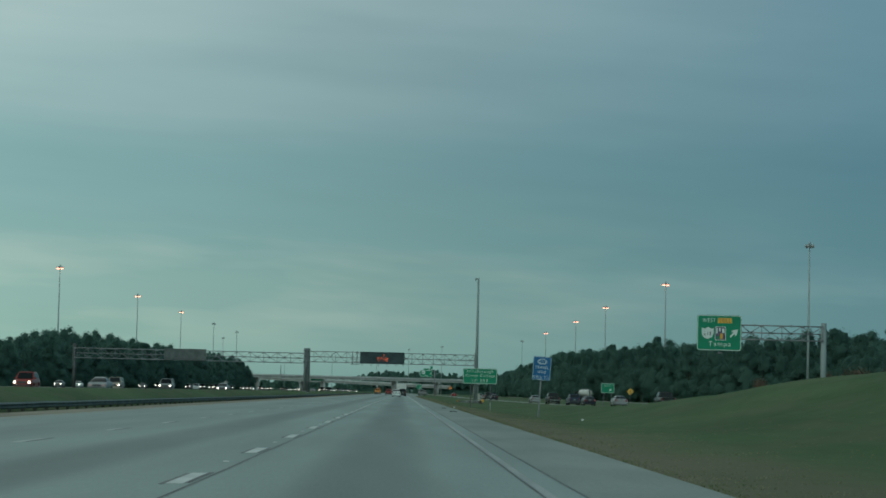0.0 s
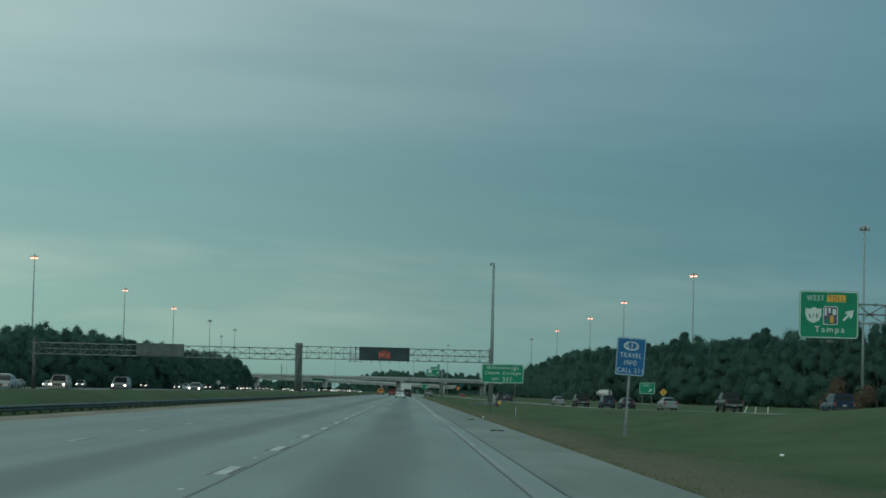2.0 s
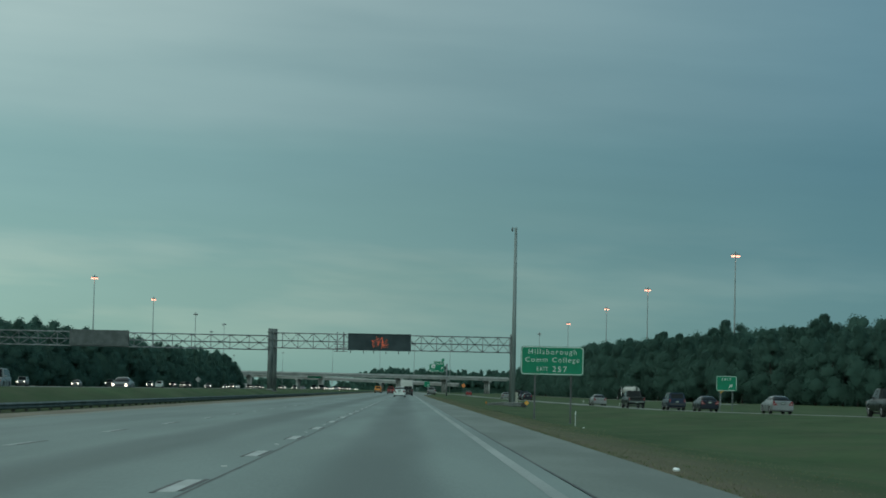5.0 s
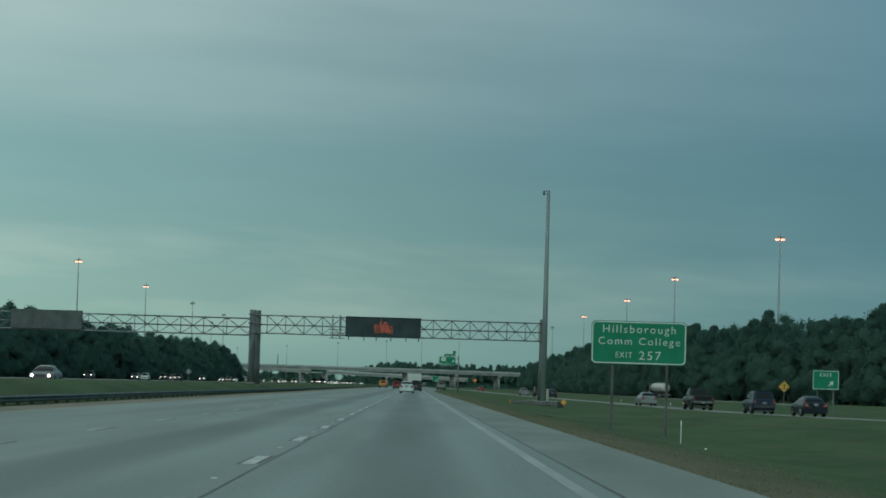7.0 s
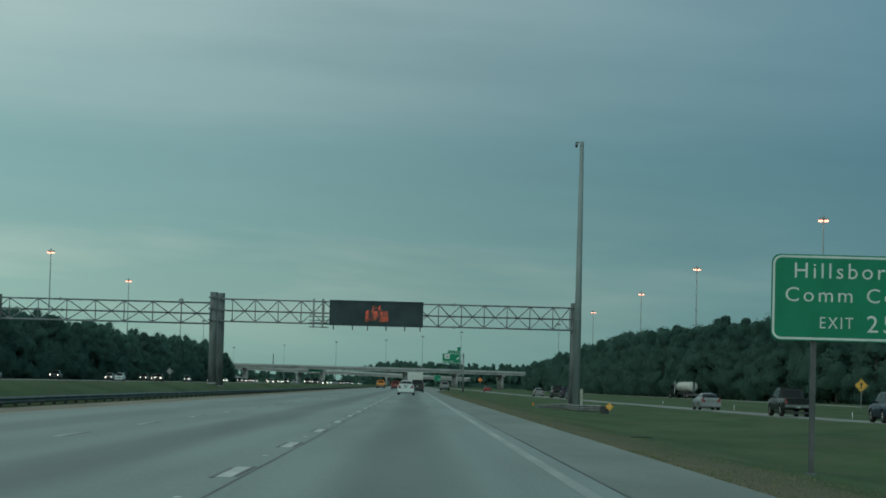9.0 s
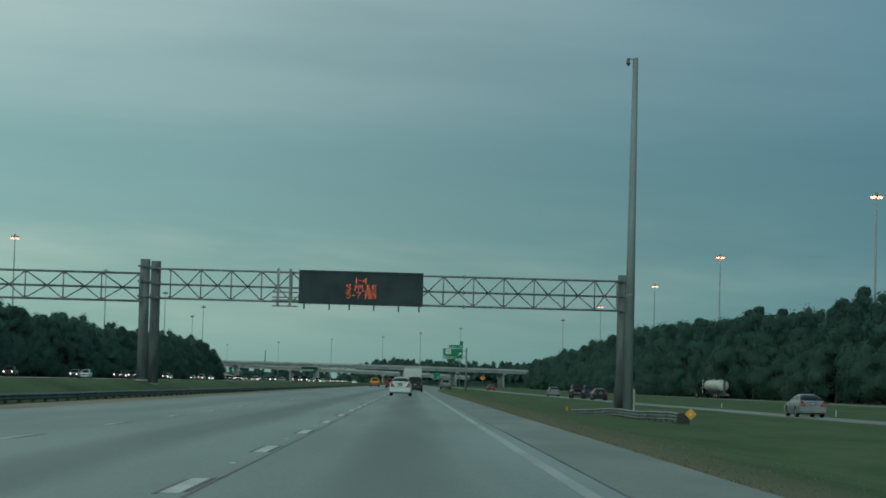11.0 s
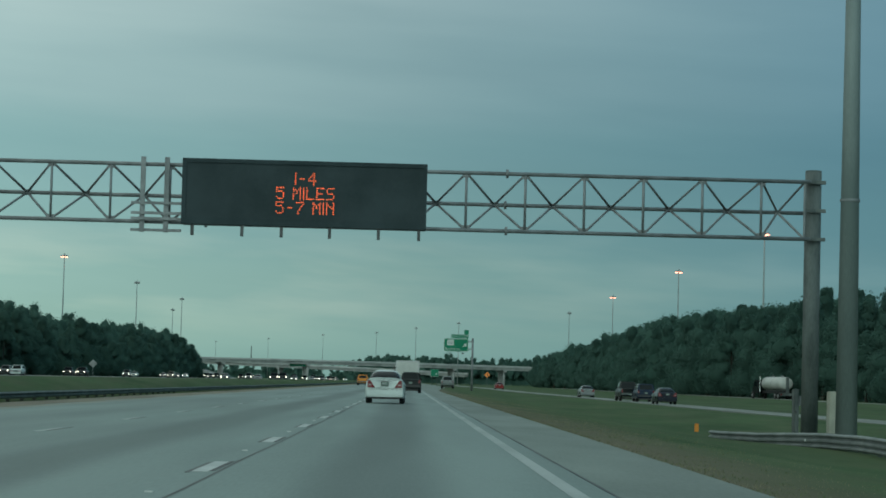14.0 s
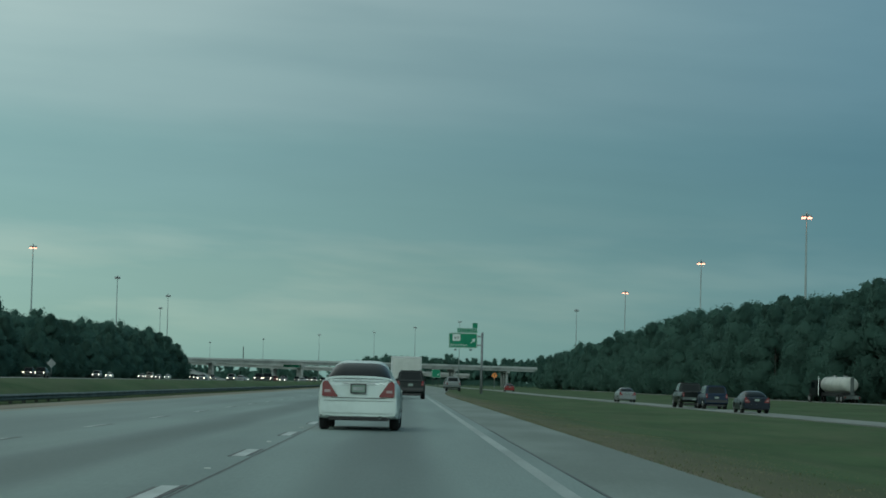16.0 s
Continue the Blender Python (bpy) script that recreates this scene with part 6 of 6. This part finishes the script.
def box_truck(x, y):
    s = thing("box_truck", pose(x * UNIT, y * UNIT, ROAD_Z * UNIT), "white box truck with a roll-up rear door", "truck")
    b = part("cargo_box", boxed(-1.22, 1.22, -3.4, 2.4, 0.95, 3.08, bevel=0.04), P["pale"], s)
    part("roll_door", boxed(-1.08, 1.08, -3.425, -3.402, 1.05, 2.92), P["pale"], b)
    for k in range(1, 7):
        part("door_rib", boxed(-1.08, 1.08, -3.435, -3.426, 1.05 + k * 0.27, 1.062 + k * 0.27), M["cabinet"], b)
    part("door_frame", ring_plate(rounded(-1.2, 1.2, 0.96, 3.06, 0.03, 2), rounded(-1.09, 1.09, 1.04, 2.94, 0.02, 2), -3.45, -3.402), M["alloy"], b)
    part("chassis", boxed(-0.5, 0.5, -3.3, 4.3, 0.66, 0.945), M["trim"], s)
    part("rear_bumper", boxed(-1.15, 1.15, -3.45, -3.3, 0.5, 0.72, bevel=0.02), M["trim"], s)
    c = part("cab", boxed(-1.05, 1.05, 2.6, 4.5, 0.7, 2.55, bevel=0.12), P["white"], s)
    part("windshield", boxed(-0.92, 0.92, 4.49, 4.52, 1.6, 2.35), M["glass"], c)
    for side in (-1, 1):
        part("tail_light", boxed(side * 1.0 - 0.1, side * 1.0 + 0.1, -3.46, -3.44, 0.78, 0.95), M["tail"], s)
        part("mirror", boxed(side * 1.25 - 0.08, side * 1.25 + 0.08, 4.1, 4.2, 1.6, 2.1, bevel=0.03), M["trim"], c)
        part("mud_flap", boxed(side * 0.88 - 0.25, side * 0.88 + 0.25, -2.72, -2.69, 0.15, 0.75), M["rubber"], s)
        for yy in (-2.1, 3.4):
            wheel(s, side * 0.98, yy, 0.46, 0.28, M["alloy"])
        wheel(s, side * 0.66, -2.1, 0.46, 0.28, M["alloy"])


box_truck(0.34, 725.5)


def tanker(x, y, turn):
    s = thing("tanker_truck", pose(x * UNIT, y * UNIT, -0.46 * UNIT, 0, 0, turn), "pale grey tanker truck with a cylindrical tank", "truck")
    bm = bmesh.new()
    prev = None
    for yy, f in ((-4.6, 0.0), (-4.55, 0.62), (-4.4, 0.88), (-4.1, 1.0), (2.6, 1.0), (2.9, 0.88), (3.05, 0.6), (3.1, 0.0)):
        row = [bm.verts.new((max(f, 0.01) * 1.12 * math.cos(2 * math.pi * k / 28), yy, 2.35 + max(f, 0.01) * 1.0 * math.sin(2 * math.pi * k / 28))) for k in range(28)]
        if prev:
            for k in range(28):
                bm.faces.new((prev[k], prev[(k + 1) % 28], row[(k + 1) % 28], row[k]))
        prev = row
    bmesh.ops.recalc_face_normals(bm, faces=bm.faces[:])
    t = part("tank", bm, P["pale"], s, "pale cylindrical tank", True)
    for yy in (-3.2, -0.8, 1.6):
        part("tank_band", ring_plate([(1.135 * math.cos(a * math.pi / 14), 2.35 + 1.015 * math.sin(a * math.pi / 14)) for a in range(28)], [(1.10 * math.cos(a * math.pi / 14), 2.35 + 0.98 * math.sin(a * math.pi / 14)) for a in range(28)], yy - 0.05, yy + 0.05), M["alloy"], t)
    for yy in (-2.6, 0.6):
        part("hatch", rodded((0, yy, 3.3), (0, yy, 3.55), 0.28, n=14), M["alloy"], t)
    part("ladder", boxed(-0.25, 0.25, -4.68, -4.62, 1.0, 3.3), M["galv_dark"], t)
    part("chassis", boxed(-0.5, 0.5, -4.6, 6.2, 0.85, 1.33), M["trim"], s)
    part("rear_bumper", boxed(-1.15, 1.15, -4.75, -4.6, 0.5, 0.95, bevel=0.03), M["galv_dark"], s)
    c = part("cab", boxed(-1.15, 1.15, 3.6, 5.6, 0.8, 2.9, bevel=0.15), P["slate"], s)
    part("hood", boxed(-0.85, 0.85, 5.62, 6.9, 0.8, 1.9, bevel=0.15), P["slate"], s)
    part("windshield", boxed(-0.98, 0.98, 5.59, 5.62, 1.95, 2.7), M["glass"], c)
    for side in (-1, 1):
        part("side_window", boxed(side * 1.155 - 0.01, side * 1.155 + 0.01, 4.2, 5.3, 1.9, 2.6), M["glass"], c)
        part("exhaust_stack", rodded((side * 1.0, 3.45, 1.0), (side * 1.0, 3.45, 3.4), 0.09, n=10), M["chrome"], c)
        part("tail_light", boxed(side * 1.0 - 0.1, side * 1.0 + 0.1, -4.77, -4.75, 0.6, 0.8), M["tail"], s)
        part("fender", boxed(side * 0.98 - 0.2, side * 0.98 + 0.2, -4.2, -1.9, 1.1, 1.2, bevel=0.03), M["trim"], s)
        for yy in (-3.7, -2.5, 6.1):
            wheel(s, side * 0.98, yy, 0.52, 0.30, M["alloy"])


tanker(65.2, 863.0, 15)
# the slip road's four vehicles, with added copies of them in loose groups
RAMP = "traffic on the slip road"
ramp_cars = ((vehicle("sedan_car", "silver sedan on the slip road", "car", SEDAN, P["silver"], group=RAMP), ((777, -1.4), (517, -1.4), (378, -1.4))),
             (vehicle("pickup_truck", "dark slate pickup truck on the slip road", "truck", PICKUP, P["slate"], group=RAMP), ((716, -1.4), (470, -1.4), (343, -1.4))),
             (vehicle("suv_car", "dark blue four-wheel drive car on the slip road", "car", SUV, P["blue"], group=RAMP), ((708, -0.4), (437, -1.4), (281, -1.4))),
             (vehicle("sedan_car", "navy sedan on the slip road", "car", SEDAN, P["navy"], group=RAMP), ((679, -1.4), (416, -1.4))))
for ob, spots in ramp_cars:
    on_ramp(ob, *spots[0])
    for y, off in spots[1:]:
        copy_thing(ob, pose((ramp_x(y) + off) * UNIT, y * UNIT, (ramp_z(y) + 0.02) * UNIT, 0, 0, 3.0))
on_ramp(vehicle("sedan_car", "dark red sedan far along the slip road", "car", SEDAN, P["red"]), 1010)
# vehicles further on in the same direction
place(vehicle("suv_car", "dark red four-wheel drive car in the next lane", "car", SUV, P["red"]), -4.1, 845)
place(vehicle("pickup_truck", "orange pickup truck in the far lane", "truck", PICKUP, P["orange"]), -8.8, 940)
place(vehicle("pickup_truck", "silver pickup truck in the exit lane", "truck", PICKUP, P["silver"]), 7.6, 872)
place(vehicle("sedan_car", "grey sedan in the next lane", "car", SEDAN, P["grey"]), -4.0, 1030)
place(vehicle("van_car", "silver van in the exit lane", "van", VAN, P["silver"]), 10.2, 1060)

# oncoming traffic with headlights on
ONCOMING = "oncoming traffic with headlights on"
kinds = [vehicle("sedan_car", "white oncoming sedan with headlights on", "car", SEDAN, P["white"], True, ONCOMING),
         vehicle("van_car", "tan oncoming van with headlights on", "van", VAN, P["tan"], True, ONCOMING),
         vehicle("suv_car", "silver oncoming four-wheel drive car with headlights on", "car", SUV, P["silver"], True, ONCOMING),
         vehicle("sedan_car", "grey oncoming sedan with headlights on", "car", SEDAN, P["grey"], True, ONCOMING),
         vehicle("pickup_truck", "dark oncoming pickup with headlights on", "truck", PICKUP, P["slate"], True, ONCOMING),
         vehicle("van_car", "white oncoming van with its lamps off", "van", VAN, P["white"], False, ONCOMING),
         vehicle("sedan_car", "silver oncoming sedan with its lamps off", "car", SEDAN, P["silver"], False, ONCOMING),
         vehicle("suv_car", "dark red oncoming car with headlights on", "car", SUV, P["red"], True, ONCOMING)]
rt = random.Random(31)
lanes = (-30.5, -34.5, -38.8, -43.1, -76.5, -80.8, -85.0)
spots = []
for lane, x in enumerate(lanes):
    y = 250 + rt.uniform(0, 120)
    while y < 1750:
        if x < -60 or not 470 < y < 980:
            spots.append((x + rt.uniform(-0.3, 0.3), y))
        y += rt.uniform(110, 260) if y < 850 else rt.uniform(80, 210)
rt.shuffle(spots)
for k, (x, y) in enumerate(spots[:84]):
    m = pose(x * UNIT, y * UNIT, OPP_Z * UNIT, 0, 0, 180 + rt.uniform(-0.6, 0.6))
    if k < 8:
        kinds[k].matrix_basis = m
    else:
        copy_thing(kinds[rt.choice((0, 1, 1, 2, 3, 3, 4, 4, 6, 7))], m)
